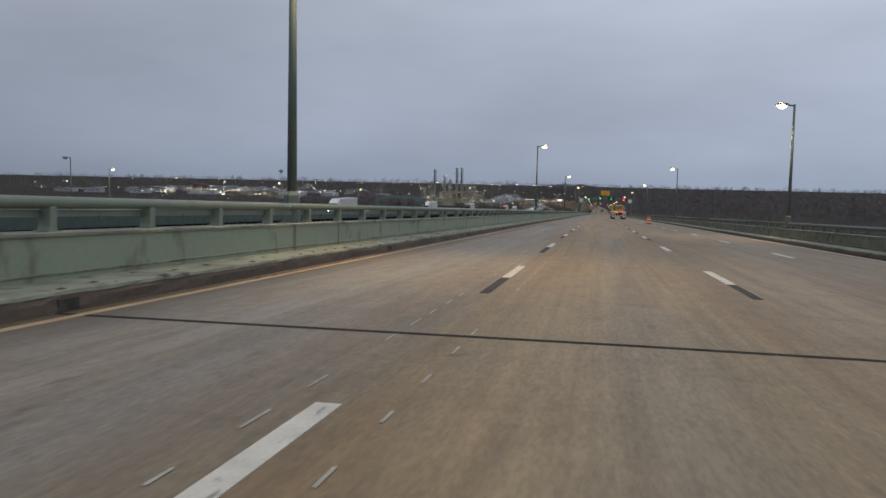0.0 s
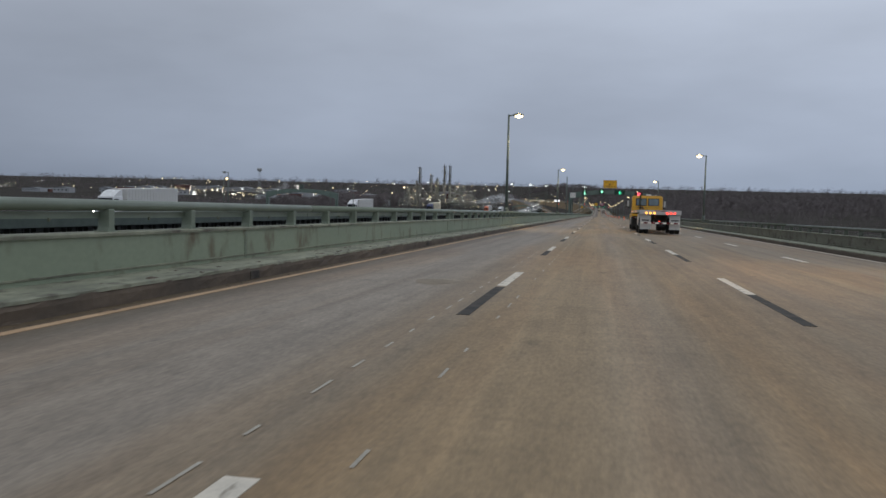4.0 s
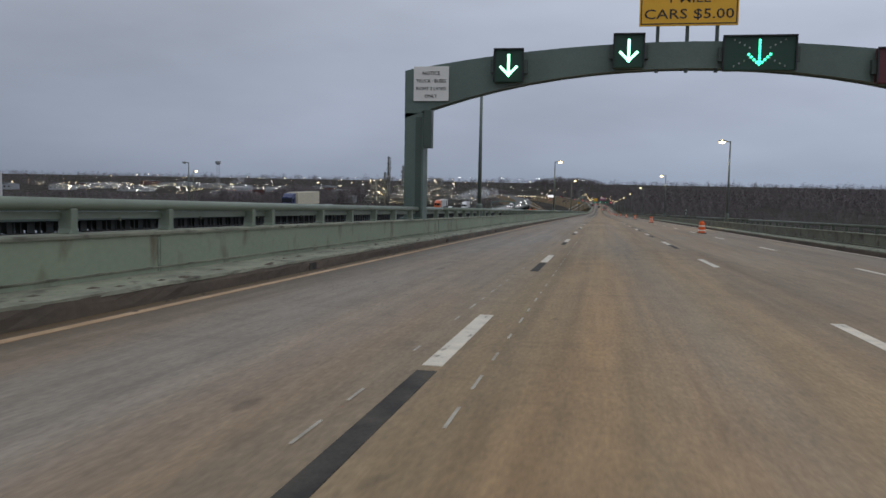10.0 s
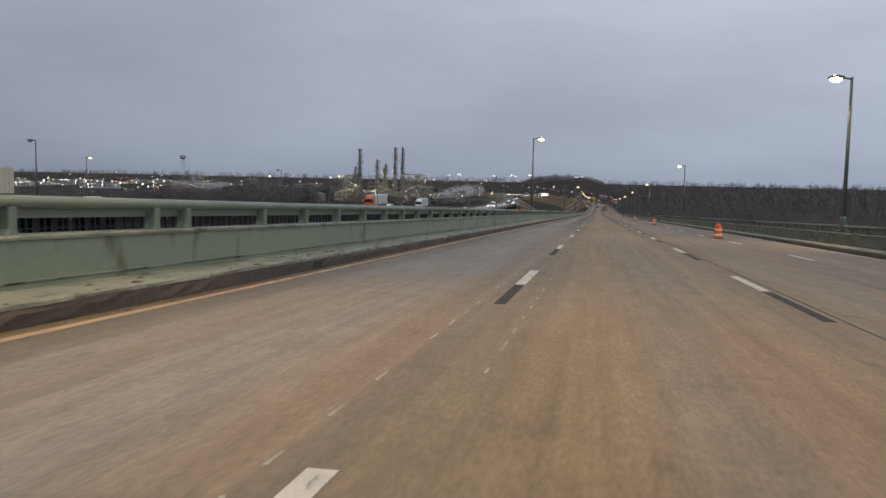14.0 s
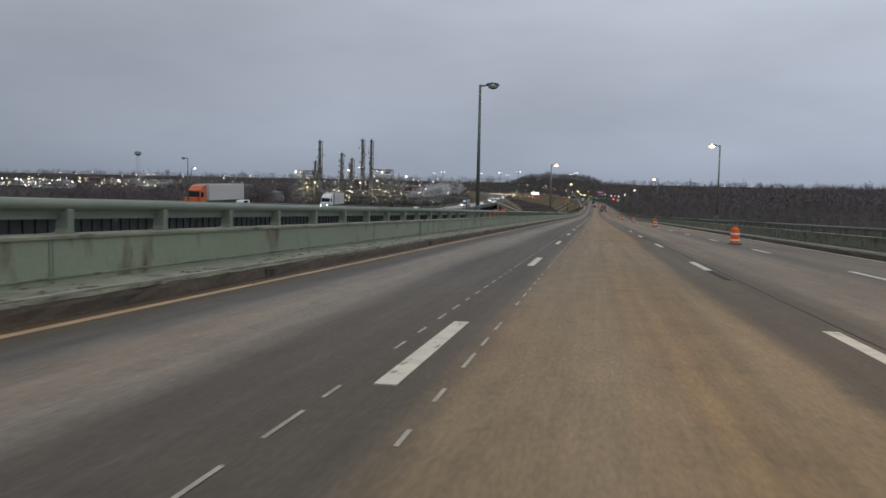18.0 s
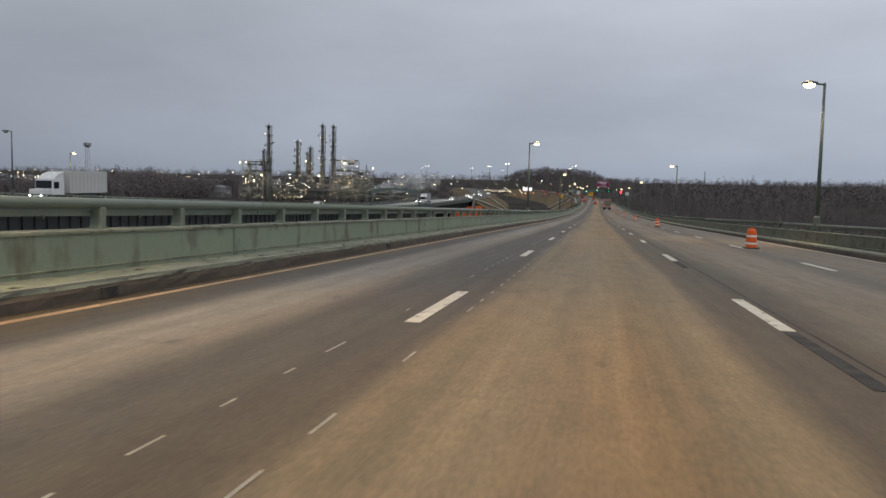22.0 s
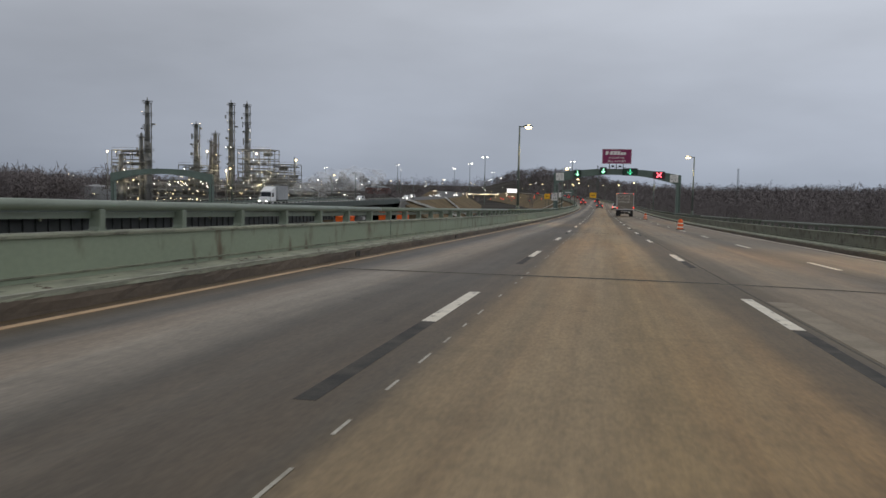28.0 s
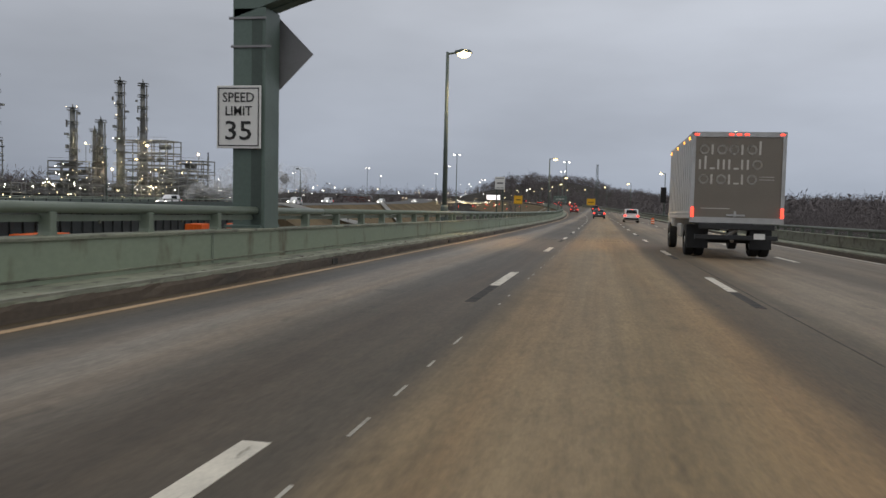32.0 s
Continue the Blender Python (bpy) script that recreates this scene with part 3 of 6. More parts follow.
for s, w in ((15.7, 0.10), (41.4, 0.07), (222.6, 0.10), (352.8, 0.06), (326.2, 0.06), (503.0, 0.20), (538.8, 0.22), (572.0, 0.06), (610.5, 0.24), (648.5, 0.26), (700.0, 0.07), (747.7, 0.20), (777.4, 0.22), (805.0, 0.26), (834.5, 0.24), (875.0, 0.10)):
    xs = (KERB_L, 0.4, 2.2, 4.0, 5.8, 7.6, KERB_R)

    def strips(rows, z0):
        bm = bmesh.new()
        for y0, y1 in rows:
            v = [[bm.verts.new((x, y, crown(x) + z0)) for x in xs] for y in (y0, y1)]
            for i in range(len(xs) - 1):
                bm.faces.new((v[0][i], v[0][i + 1], v[1][i + 1], v[1][i]))
        return bm

    wide = w >= 0.2
    j = part("expansion_joint", strips([(-w * 0.38, w * 0.38)] if wide else [(-w / 2, w / 2)], 0.004), M_JOINT, road)
    j.matrix_basis = along(s)
    if wide:
        e = part("joint_edge", strips([(-w * 0.38 - 0.045, -w * 0.38), (w * 0.38, w * 0.38 + 0.045)], 0.005), M_JOINTEDGE, j, "pale worn steel edge")

# lane markings
PITCH, PHASE = 12.192, 0.80
dash0 = part("lane_dash", boxes((-0.075, 0.075, -3.05, 0, -0.02, 0.005)), M_WHITE, road)
tape0 = part("contrast_tape", boxes((-0.07, 0.07, -3.0, 0, -0.02, 0.004)), M_BLACK, road)
rng = random.Random(4)
first = True
for line, shift in ((LINE1, 0.0), (LINE2, 0.7), (LINE3, 0.4)):
    for n in range(-1, 90):
        s = PHASE + shift + n * PITCH
        d = dash0 if first else share("lane_dash", dash0, Matrix(), road)
        d.matrix_basis = along(s, line) @ Matrix.Diagonal((rng.uniform(0.92, 1.06), rng.uniform(0.95, 1.05), 1, 1))
        if line != LINE3 and s < 960 and rng.random() < (0.9 if s < 430 else 0.55):
            tp = tape0 if first else share("contrast_tape", tape0, Matrix(), road)
            tp.matrix_basis = along(s - 3.12, line) @ Matrix.Diagonal((1, rng.uniform(0.75, 1.25), 1, 1))
            first = False
tagged(sweep("yellow_edge_line", [(YELLOW - 0.055, -0.02), (YELLOW - 0.055, 0.005), (YELLOW + 0.055, 0.005), (YELLOW + 0.055, -0.02)], deck_s, M_YELLOWLINE), "worn yellow painted edge line on the roadway", "edge line", kind="structure")
tagged(sweep("white_edge_line", [(9.16, crown(9.16) - 0.02), (9.16, crown(9.16) + 0.005), (9.28, crown(9.28) + 0.005), (9.28, crown(9.28) - 0.02)], deck_s, M_WHITE), "worn white painted edge line on the roadway", "edge line", kind="structure")
# remains of old scored marks either side of the first lane line
bm = bmesh.new()
scores = random.Random(41)
for off, step, last in ((-0.26, 0.92, 700), (0.39, 1.02, 900)):
    s = -20.0
    while s < last:
        s += step * scores.uniform(0.92, 1.08)
        bold = 410 < s < 570
        long = scores.uniform(0.3, 0.62) if bold else scores.uniform(0.18, 0.5)
        half = 0.014 if bold else 0.011
        if scores.random() < (0.9 if bold else 0.75):
            v = [bm.verts.new((LINE1 + off + a, s + b, zroad(s + b) + 0.004)) for a, b in ((-half, 0), (half, 0), (half, long), (-half, long))]
            bm.faces.new(v)
tagged(part("scored_marks", bm, M_WORN, road), kind="stuff")

# long seam beside the second lane line, and pale repair strips along it
seam_s = stations(295, 870, 10)
sweep("deck_seam", [(2.405, crown(2.4) - 0.02), (2.405, crown(2.4) + 0.003), (2.425, crown(2.4) + 0.003), (2.425, crown(2.4) - 0.02)], seam_s, M_STAIN, road)
for a, c in ((318, 352), (364, 372), (655, 671), (736.5, 745), (791, 812.5)):
    sweep("repair_strip", [(2.46, crown(2.5) - 0.02), (2.46, crown(2.5) + 0.004), (2.80, crown(2.8) + 0.004), (2.80, crown(2.8) - 0.02)], stations(a, c, 4), M_REPAIR, road, "pale tan repair strip")
# twin tar lines in the second lane, and dark stains
for x in (-0.36, -0.20):
    sweep("tar_line", [(x, -0.02), (x, 0.003), (x + 0.009, 0.003), (x + 0.009, -0.02)], stations(440, 466, 3), M_STAIN, road)
for x, s, w, d, m in ((-3.85, 193.3, 1.15, 0.6, M_STAIN), (-4.0, 664.0, 1.1, 2.3, M_REPAIR), (-2.9, 120.0, 0.8, 1.1, M_REPAIR), (3.4, 166.0, 1.4, 1.6, M_STAIN), (-3.5, 195.8, 0.5, 0.35, M_STAIN)):
    bm = bmesh.new()
    q = [bm.verts.new((x + w * (0.5 + 0.5 * math.cos(k) * (0.85 + 0.15 * math.sin(3 * k + s))), d * 0.5 * math.sin(k) * (0.9 + 0.1 * math.cos(2 * k + s)), 0.004 + crown(x + w / 2))) for k in np.linspace(0, 2 * math.pi, 15)[:-1]]
    bm.faces.new(q)
    p = part("road_patch", bm, m, road)
    p.matrix_basis = along(s)
# grit and flakes gathered along the kerb and on the ledges
g = random.Random(21)
vs, fs = [], []
for n in range(5200):
    s = g.uniform(-5, 880)
    side = -1 if g.random() < 0.75 else 1
    kerb = KERB_L if side < 0 else KERB_R
    if g.random() < 0.55:
        x, z, q = kerb + side * g.uniform(0.05, 0.6), 0.212, g.uniform(0.012, 0.05)
    else:
        x, z, q = kerb - side * g.random() ** 2 * 0.25, 0.004, g.uniform(0.008, 0.03)
    z += zroad(s) + crown(kerb)
    k = len(vs)
    vs += [(x - q, s - q * g.uniform(1, 4), z), (x + q, s - q, z), (x + q * 0.6, s + q * g.uniform(1, 4), z), (x - q, s + q, z), (x, s, z + q * 0.5)]
    fs += [(k, k + 1, k + 4), (k + 1, k + 2, k + 4), (k + 2, k + 3, k + 4), (k + 3, k, k + 4)]
me = bpy.data.meshes.new("kerb_grit")
me.from_pydata(vs, [], fs)
me.materials.append(M_CURB)
tagged(new("kerb_grit", me), "dark grit and paint flakes along the kerbs", "grit", kind="stuff")

# ---- railings on the parapets ----
SEC, NPOST, SEC0 = 33.28, 16, -9.21


def railing_section(side):
    r = thing("bridge_railing", "green painted steel railing with round top rail on a parapet", "railing", "railings along the carriageway", "structure")
    out, paint = side * 0.20, M_RAIL if side < 0 else M_RAILDARK
    part("top_rail", tubes(((out, 0, 1.068), (out, SEC, 1.068), 0.068), n=12), paint, r, smooth=True)
    part("lower_rail", boxes((out + side * 0.05, out + side * 0.09, 0, SEC, 0.905 if side < 0 else 0.86, 0.985 if side < 0 else 0.885)), paint, r)
    p0 = None
    for i in range(NPOST):
        y = (i + 0.5) * SEC / NPOST + (0.62 if i == 7 else -0.62 if i == 8 else 0)
        if p0 is None:
            bm = prism([(-0.085, 0.745), (0.085, 0.745), (0.06, 0.80), (0.055, 1.02), (-0.055, 1.02), (-0.06, 0.80)], out - 0.08, out + 0.08, axis="x")
            bmesh.ops.bevel(bm, geom=list(bm.edges), offset=0.008, segments=1, affect="EDGES")
            p0 = part("post", bm, paint, r)
            p0.location = (0, y, 0)
        else:
            share("post", p0, pose(0, y, 0), r)
    for i in range(NPOST - 1):
        share("hanger", peg, pose(0, (i + 1) * SEC / NPOST, 0), r) if i else None
        if i == 0:
            peg = part("hanger", boxes((out + side * 0.02, out + side * 0.045, -0.008, 0.008, 0.875, 0.915)), M_LEDGE, r)
            peg.location = (0, SEC / NPOST, 0)
    bolts = bmesh.new()
    for i in range(NPOST):
        y = (i + 0.5) * SEC / NPOST + (0.62 if i == 7 else -0.62 if i == 8 else 0)
        box(bolts, out - 0.10, out + 0.10, y - 0.12, y + 0.12, 0.745, 0.757)
    part("base_plates", bolts, paint, r)
    return r


for side, wall in ((-1, WALL_L), (1, WALL_R)):
    paint = M_RAIL if side < 0 else M_RAILDARK
    sec0 = railing_section(side)
    sec0.matrix_basis = along(SEC0 + SEC / 2, wall) @ pose(0, -SEC / 2, 0)
    for n in range(1, 27):
        mid = SEC0 + SEC * (n + 0.5)
        copy_thing(sec0, along(mid, wall) @ pose(0, -SEC / 2, 0))
    far_s = stations(SEC0 + SEC * 27, 1200, 10)
    far = tagged(new("bridge_railing"), "green painted steel railing curving with the road", "railing", "railings along the carriageway", "structure")
    sweep("top_rail", [(wall + side * 0.20 + 0.068 * math.cos(a), 1.068 + 0.068 * math.sin(a)) for a in np.linspace(0, 5.5, 8)], far_s, paint, far, height=lambda s: zroad(s) + crown(wall))
    sweep("lower_rail", [(wall + side * 0.25, 0.905), (wall + side * 0.29, 0.905), (wall + side * 0.29, 0.985), (wall + side * 0.25, 0.985)], far_s, paint, far, height=lambda s: zroad(s) + crown(wall))
    p0 = part("post", boxes((wall + side * 0.20 - 0.06, wall + side * 0.20 + 0.06, -0.06, 0.06, 0.74, 1.02)), paint, far)
    p0.matrix_basis = on_road(far_s[0] + 1, 0, crown(wall))
    for s in stations(far_s[0] + 3.1, 1195, 2.1):
        share("post", p0, on_road(s, 0, crown(wall)), far)

# scupper openings in the kerb: black blocks paint the dark of the holes
sc = boxes((-0.03, 0.006, -0.16, 0.16, 0.015, 0.13))
scup0 = None
for n in range(70):
    s = 3 + n * 12.9
    if scup0 is None:
        scup0 = part("scupper", sc, M_BLACK, road)
        scup0.matrix_basis = along(s, KERB_L + 0.006)
    else:
        share("scupper", scup0, along(s, KERB_L + 0.006), road)


# ---- street lamps ----
def street_lamp(lit, side, foot=0.745):
    """side: -1 stands on the left and reaches to the right."""
    t = thing("street_lamp", "tall tapered grey-green street lamp, " + ("lit warm" if lit else "unlit") + ", on the bridge edge", "street lamp", "street lamps along the bridge")
    part("pole", tubes(((0, 0, foot), (0, 0, 7.52), 0.105, 0.06), n=12), M_POLE, t, smooth=True)
    part("base", tubes(((0, 0, 0.745), (0, 0, 1.3), 0.17, 0.155), ((0, 0, 1.3), (0, 0, 1.38), 0.155, 0.10), n=12), M_POLE, t)
    part("bracket", boxes((-0.2, 0.2, -0.2, 0.2, 0.735, 0.765)), M_STEEL, t)
    a = -side
    part("arm", tubes(((0, 0, 7.44), (a * 0.42, 0, 7.49), 0.045, 0.038), n=8), M_POLE, t)
    bm = prism([(a * 0.30, 7.47), (a * 0.34, 7.55), (a * 0.62, 7.61), (a * 0.94, 7.56), (a * 1.0, 7.47)], -0.17, 0.17)
    head = part("lamp_head", bm, M_POLE, t)
    bm = bmesh.new()
    bmesh.ops.create_uvsphere(bm, u_segments=12, v_segments=6, radius=1, matrix=Matrix.Translation((a * 0.67, 0, 7.45)) @ Matrix.Diagonal((0.28, 0.20, 0.18, 1)))
    part("lens", bm, G_WARM if lit else M_LAMPOFF, head, smooth=True)
    if lit and foot > 0:
        light = bpy.data.lights.new("lamp_light", "SPOT")
        light.energy, light.color, light.shadow_soft_size = 1450, (1.0, 0.70, 0.34), 0.15
        light.spot_size, light.spot_blend = radians(118), 1.0
        lo = new("lamp_light", light)
        lo.parent, lo.location, lo.rotation_euler = t, (a * 0.85, 0, 7.28), (0, radians(-16 * a), 0)
    return t


LEFT = [(24.6, 1), (91.7, 1), (162.5, 1), (230.8, 1), (300.9, 0), (369.9, 1), (437.5, 1), (510.5, 0), (581.2, 1), (654.2, 1), (725.0, 1), (797.6, 1), (871.5, 1), (940.0, 1), (1010.0, 1)]
RIGHT = [(57.6, 1), (126.0, 1), (195.5, 1), (263.5, 1), (334.4, 1), (402.9, 1), (473.5, 1), (544.5, 1), (616.3, 1), (686.8, 1), (760.0, 1), (831.4, 1), (903.0, 1), (974.0, 1), (1045.0, 1), (1115.0, 1)]
made = {}
for side, wall, rows in ((-1, -6.10, LEFT), (1, 10.48, RIGHT)):
    for s, lit in rows:
        m = on_road(s, wall, -crown(wall) * 0.5)
        if (side, lit) in made:
            copy_thing(made[side, lit], m)
        else:
            made[side, lit] = street_lamp(lit, side)
            made[side, lit].matrix_basis = m

# more of them along the road towards the toll lanes, on the bank
for side, wall, rows in ((-1, -6.4, range(1080, 1440, 70)), (1, 10.6, range(1186, 1480, 70))):
    far_lamp = street_lamp(1, side, -0.8)
    far_lamp.matrix_basis = on_road(rows[0], wall)
    far_lamp["label"] = "tall street lamp, lit warm, on the road bank"
    for s in rows[1:]:
        copy_thing(far_lamp, on_road(s, wall))

# camera mast beside the railing
mast = thing("camera_mast", "slim dark mast with traffic camera and sensors", "mast")
part("pole", tubes(((0, 0, -0.3), (0, 0, 8.0), 0.11, 0.085), n=10), M_POLE, mast, smooth=True)
part("crossarm", tubes(((-0.55, 0, 3.65), (0.1, 0, 3.62), 0.03), n=6), M_POLE, mast)
part("sensor", tubes(((-0.55, 0, 3.6), (-0.55, 0, 4.15), 0.035), n=6), M_DARK, mast)
bm = boxes((-0.3, -0.08, -0.15, 0.15, 2.85, 3.05), bevel=0.03)
part("traffic_camera", bm, M_DARK, mast)
mast.matrix_basis = on_road(266.2, -6.15)


# ---- overhead lane-signal gantries ----
def arch_outline(x0, x1, z_end, z_mid, depth_end, depth_mid, n=18):
    up = [(x0 + (x1 - x0) * i / n, z_mid - (z_mid - z_end) * (2 * i / n - 1) ** 2) for i in range(n + 1)]
    lo = [(x, z - depth_mid - (depth_end - depth_mid) * abs(2 * i / n - 1) ** 2.4) for i, (x, z) in enumerate(up)]
    return up + lo[::-1]


def signal(parent, x, z, kind, w=0.88, back=0.0):
    s = part("lane_signal", boxes((x - w / 2 - back, x + w / 2 + back, -0.62, -0.36, z - 0.50, z + 0.50), bevel=0.03), M_SIGNALRED if kind == "x" else M_SIGNALBOX, parent)
    for a in (-1, 1):
        part("bracket", boxes((x + a * (w / 2 + back), x + a * (w / 2 + back + 0.12), -0.56, -0.33, z - 0.22, z + 0.18)), M_STEEL, s)
    part("visor_frame", boxes((x - w / 2 - back - 0.02, x + w / 2 + back + 0.02, -0.70, -0.60, z + 0.47, z + 0.51), (x - w / 2 - back - 0.02, x - w / 2 - back + 0.02, -0.68, -0.60, z - 0.5, z + 0.47), (x + w / 2 + back - 0.02, x + w / 2 + back + 0.02, -0.68, -0.60, z - 0.5, z + 0.47)), M_DARK, s)
    bm = bmesh.new()
    y0, y1 = -0.64, -0.6
    if kind == "x":
        for a in (1, -1):
            r = bmesh.ops.create_cube(bm, size=1, matrix=Matrix.Translation((x, -0.63, z)) @ Matrix.Rotation(a * radians(45), 4, "Y") @ Matrix.Diagonal((0.12, 0.03, 0.92, 1)))
        part("red_cross", bm, G_REDX, s, "lit red cross")
    elif kind == "d":
        dots = [(0, 0.36 - 0.085 * i) for i in range(9)] + [(a * 0.075 * i, -0.34 + 0.075 * i) for a in (-1, 1) for i in range(1, 5)]
        for dx, dz in dots:
            bmesh.ops.create_icosphere(bm, subdivisions=1, radius=0.045, matrix=Matrix.Translation((x + dx, -0.62, z + dz)))
        tagged(part("green_arrow", bm, G_GREEND, s, "lit green arrow of single lamps"), kind="stuff")
        bm = bmesh.new()
        for a in (-1, 1):
            for i in range(-5, 6):
                if abs(i) > 1:
                    bmesh.ops.create_icosphere(bm, subdivisions=1, radius=0.03, matrix=Matrix.Translation((x + a * 0.14 * i, -0.62, z + 0.075 * i)))
        tagged(part("dark_lamps", bm, M_LAMPOFF, s, "unlit cross of small lamps"), kind="stuff")
    else:
        box(bm, x - 0.04, x + 0.04, y0, y1, z - 0.26, z + 0.34)
        for a in (1, -1):
            bmesh.ops.create_cube(bm, size=1, matrix=Matrix.Translation((x + a * 0.115, -0.62, z - 0.17)) @ Matrix.Rotation(a * radians(45), 4, "Y") @ Matrix.Diagonal((0.08, 0.04, 0.42, 1)))
        part("green_arrow", bm, G_GREENA, s, "lit green down arrow")
    return s


def gantry(s, dz, big, front=True, group="lane-signal gantries"):
    g = thing("signal_gantry", "dark green arched steel gantry with lane-control signals", "gantry", group)
    x0, x1 = -6.43, 11.05
    ze, zm = 5.37 + dz, 6.17 + dz
    part("arch_beam", prism(arch_outline(x0, x1, ze, zm, 1.48, 0.78), -0.33, 0.33), M_ARCH, g)
    part("flange", prism([(x, z + (0.035 if i < 19 else -0.035)) for i, (x, z) in enumerate(arch_outline(x0 - 0.04, x1 + 0.04, ze, zm, 1.48, 0.78))], -0.03, 0.03), M_ARCH, g)
    for a, b in ((x0, x0 + 0.62), (x1 - 0.62, x1)):
        leg = part("leg", boxes((a, b, -0.33, 0.33, -0.6, ze - 1.30), bevel=0.02), M_ARCH, g)
        # darker strip on the leg face paints the shade inside the web recess
        part("web_shade_strip", boxes((a + 0.36, a + 0.56, -0.336, -0.30, 0.82, ze - 1.45)), M_STEEL, leg)
        part("base_plate", boxes((a - 0.1, b - 0.03 if a < 0 else b + 0.1, -0.45, 0.45, 0.748, 0.80)), M_ARCH, leg)
        part("corner_plate", prism([(a + 0.02, ze - 0.9), (b - 0.02, ze - 0.9), (b - 0.02, ze + 0.02), (a + (0.2 if a < 0 else 0.02), ze + 0.06), (a + 0.02, ze - 0.12)] if a < 0 else [(a + 0.02, ze - 0.9), (b - 0.02, ze - 0.9), (b - 0.02, ze - 0.12), (b - 0.2, ze + 0.06), (a + 0.02, ze + 0.02)], -0.345, -0.334), M_ARCH, leg)
    if not front:
        return g
    signal(g, -3.14, ze + 0.10, "v")
    signal(g, 0.42, ze + 0.50, "v")
    signal(g, 4.10, ze + 0.40, "d", 0.88, 0.56)
    signal(g, 8.05, ze + 0.02, "x", 0.75, 0.40)
    for xx in (-5.58, 10.1):
        n = part("notice_sign", boxes((xx - 0.56, xx + 0.56, -0.40, -0.37, ze - 0.95, ze + 0.12), bevel=0.012), M_SIGNW, g, "white notice sign with black lettering")
        for k, (txt, sz) in enumerate((("NOTICE", 0.17), ("TRUCK · BUSES", 0.15), ("RIGHT 2 LANES", 0.15), ("ONLY", 0.16))):
            lettering("sign_text", txt, sz, M_INK, Matrix.Translation((xx, -0.405, ze - 0.10 - 0.235 * k)) @ UPRIGHT, n, width=(0.55, 0.95, 0.95, 0.4)[k])
    for k in (1.25, 2.1, 2.95) if not big else (1.25, 2.2, 3.15):
        part("sign_post", boxes((k - 0.05, k + 0.05, -0.28, -0.18, zm - 0.9, zm + (0.5 if not big else 0.85))), M_STEEL, g)
    if big:
        brd = part("toll_sign", boxes((0.22, 4.24, -0.34, -0.29, zm + 0.72, zm + 2.78), bevel=0.01), M_SIGNP, g, "purple toll sign with white lettering")
        part("sign_border", boxes((0.27, 4.19, -0.346, -0.34, zm + 2.70, zm + 2.73), (0.27, 4.19, -0.346, -0.34, zm + 0.77, zm + 0.80), (0.27, 0.30, -0.346, -0.34, zm + 0.77, zm + 2.73), (4.16, 4.19, -0.346, -0.34, zm + 0.77, zm + 2.73)), M_SIGNW, brd)
        for k, txt, wd in ((1.54, "ACCEPTED", 2.2), (1.08, "ALL LANES", 2.5)):
            lettering("sign_text", txt, 0.36, M_SIGNW, Matrix.Translation((2.23, -0.345, zm + k)) @ UPRIGHT, brd, width=wd, bold=0.006)
        # the pass emblem as plain slanted blocks
        x = 0.62
        for wd in (0.36, 0.14, 0.42, 0.46, 0.36, 0.34, 0.34):
            h = 0.52 if wd > 0.35 else (0.12 if wd < 0.2 else 0.38)
            z0 = zm + 1.96 + (0.2 if wd < 0.2 else 0)
            part("emblem_block", prism([(x, z0), (x + wd, z0), (x + wd + 0.12 * h / 0.52, z0 + h), (x + 0.12 * h / 0.52, z0 + h)], -0.352, -0.338), M_SIGNW, brd)
            x += wd + 0.06
        for k in (1.7, 2.7):
            part("floodlight", boxes((k - 0.2, k + 0.2, -0.9, -0.65, zm + 0.28, zm + 0.46), bevel=0.03), M_DARK, g)
        part("light_bracket", boxes((1.1, 3.5, -0.85, -0.80, zm + 0.20, zm + 0.25), (1.1, 1.15, -0.85, -0.2, zm + 0.20, zm + 0.25), (3.45, 3.5, -0.85, -0.2, zm + 0.20, zm + 0.25)), M_STEEL, g)
    else:
        brd = part("toll_sign", boxes((0.70, 3.52, -0.34, -0.29, zm + 0.45, zm + 2.10), bevel=0.01), M_SIGNY, g, "yellow toll sign with black lettering")
        part("sign_border", boxes((0.74, 3.48, -0.346, -0.34, zm + 2.02, zm + 2.05), (0.74, 3.48, -0.346, -0.34, zm + 0.50, zm + 0.53), (0.74, 0.77, -0.346, -0.34, zm + 0.50, zm + 2.05), (3.45, 3.48, -0.346, -0.34, zm + 0.50, zm + 2.05)), M_INK, brd)
        for k, txt, wd, sz in ((1.72, "PAY  TOLL", 2.1, 0.40), (1.24, "1 MILE", 1.15, 0.38), (0.78, "CARS $5.00", 2.55, 0.40)):
            lettering("sign_text", txt, sz, M_INK, Matrix.Translation((2.11, -0.345, zm + k)) @ UPRIGHT, brd, width=wd, bold=0.004)
    return g


g1 = gantry(286.5, 0.05, False)
g1.matrix_basis = on_road(286.5)
part("junction_box", boxes((-5.78, -5.52, -0.5, -0.2, 3.0, 4.2), bevel=0.02), M_STEEL, g1)
g2 = gantry(852.8, 0.62, True)
g2.matrix_basis = on_road(852.8)
sp = part("speed_sign", boxes((-6.70, -5.86, -0.42, -0.38, 2.18, 3.30), bevel=0.012), M_SIGNW, g2, "white speed limit sign")
part("sign_border", boxes((-6.67, -5.89, -0.426, -0.42, 3.24, 3.26), (-6.67, -5.89, -0.426, -0.42, 2.22, 2.24), (-6.67, -6.65, -0.426, -0.42, 2.22, 3.26), (-5.91, -5.89, -0.426, -0.42, 2.22, 3.26)), M_INK, sp)
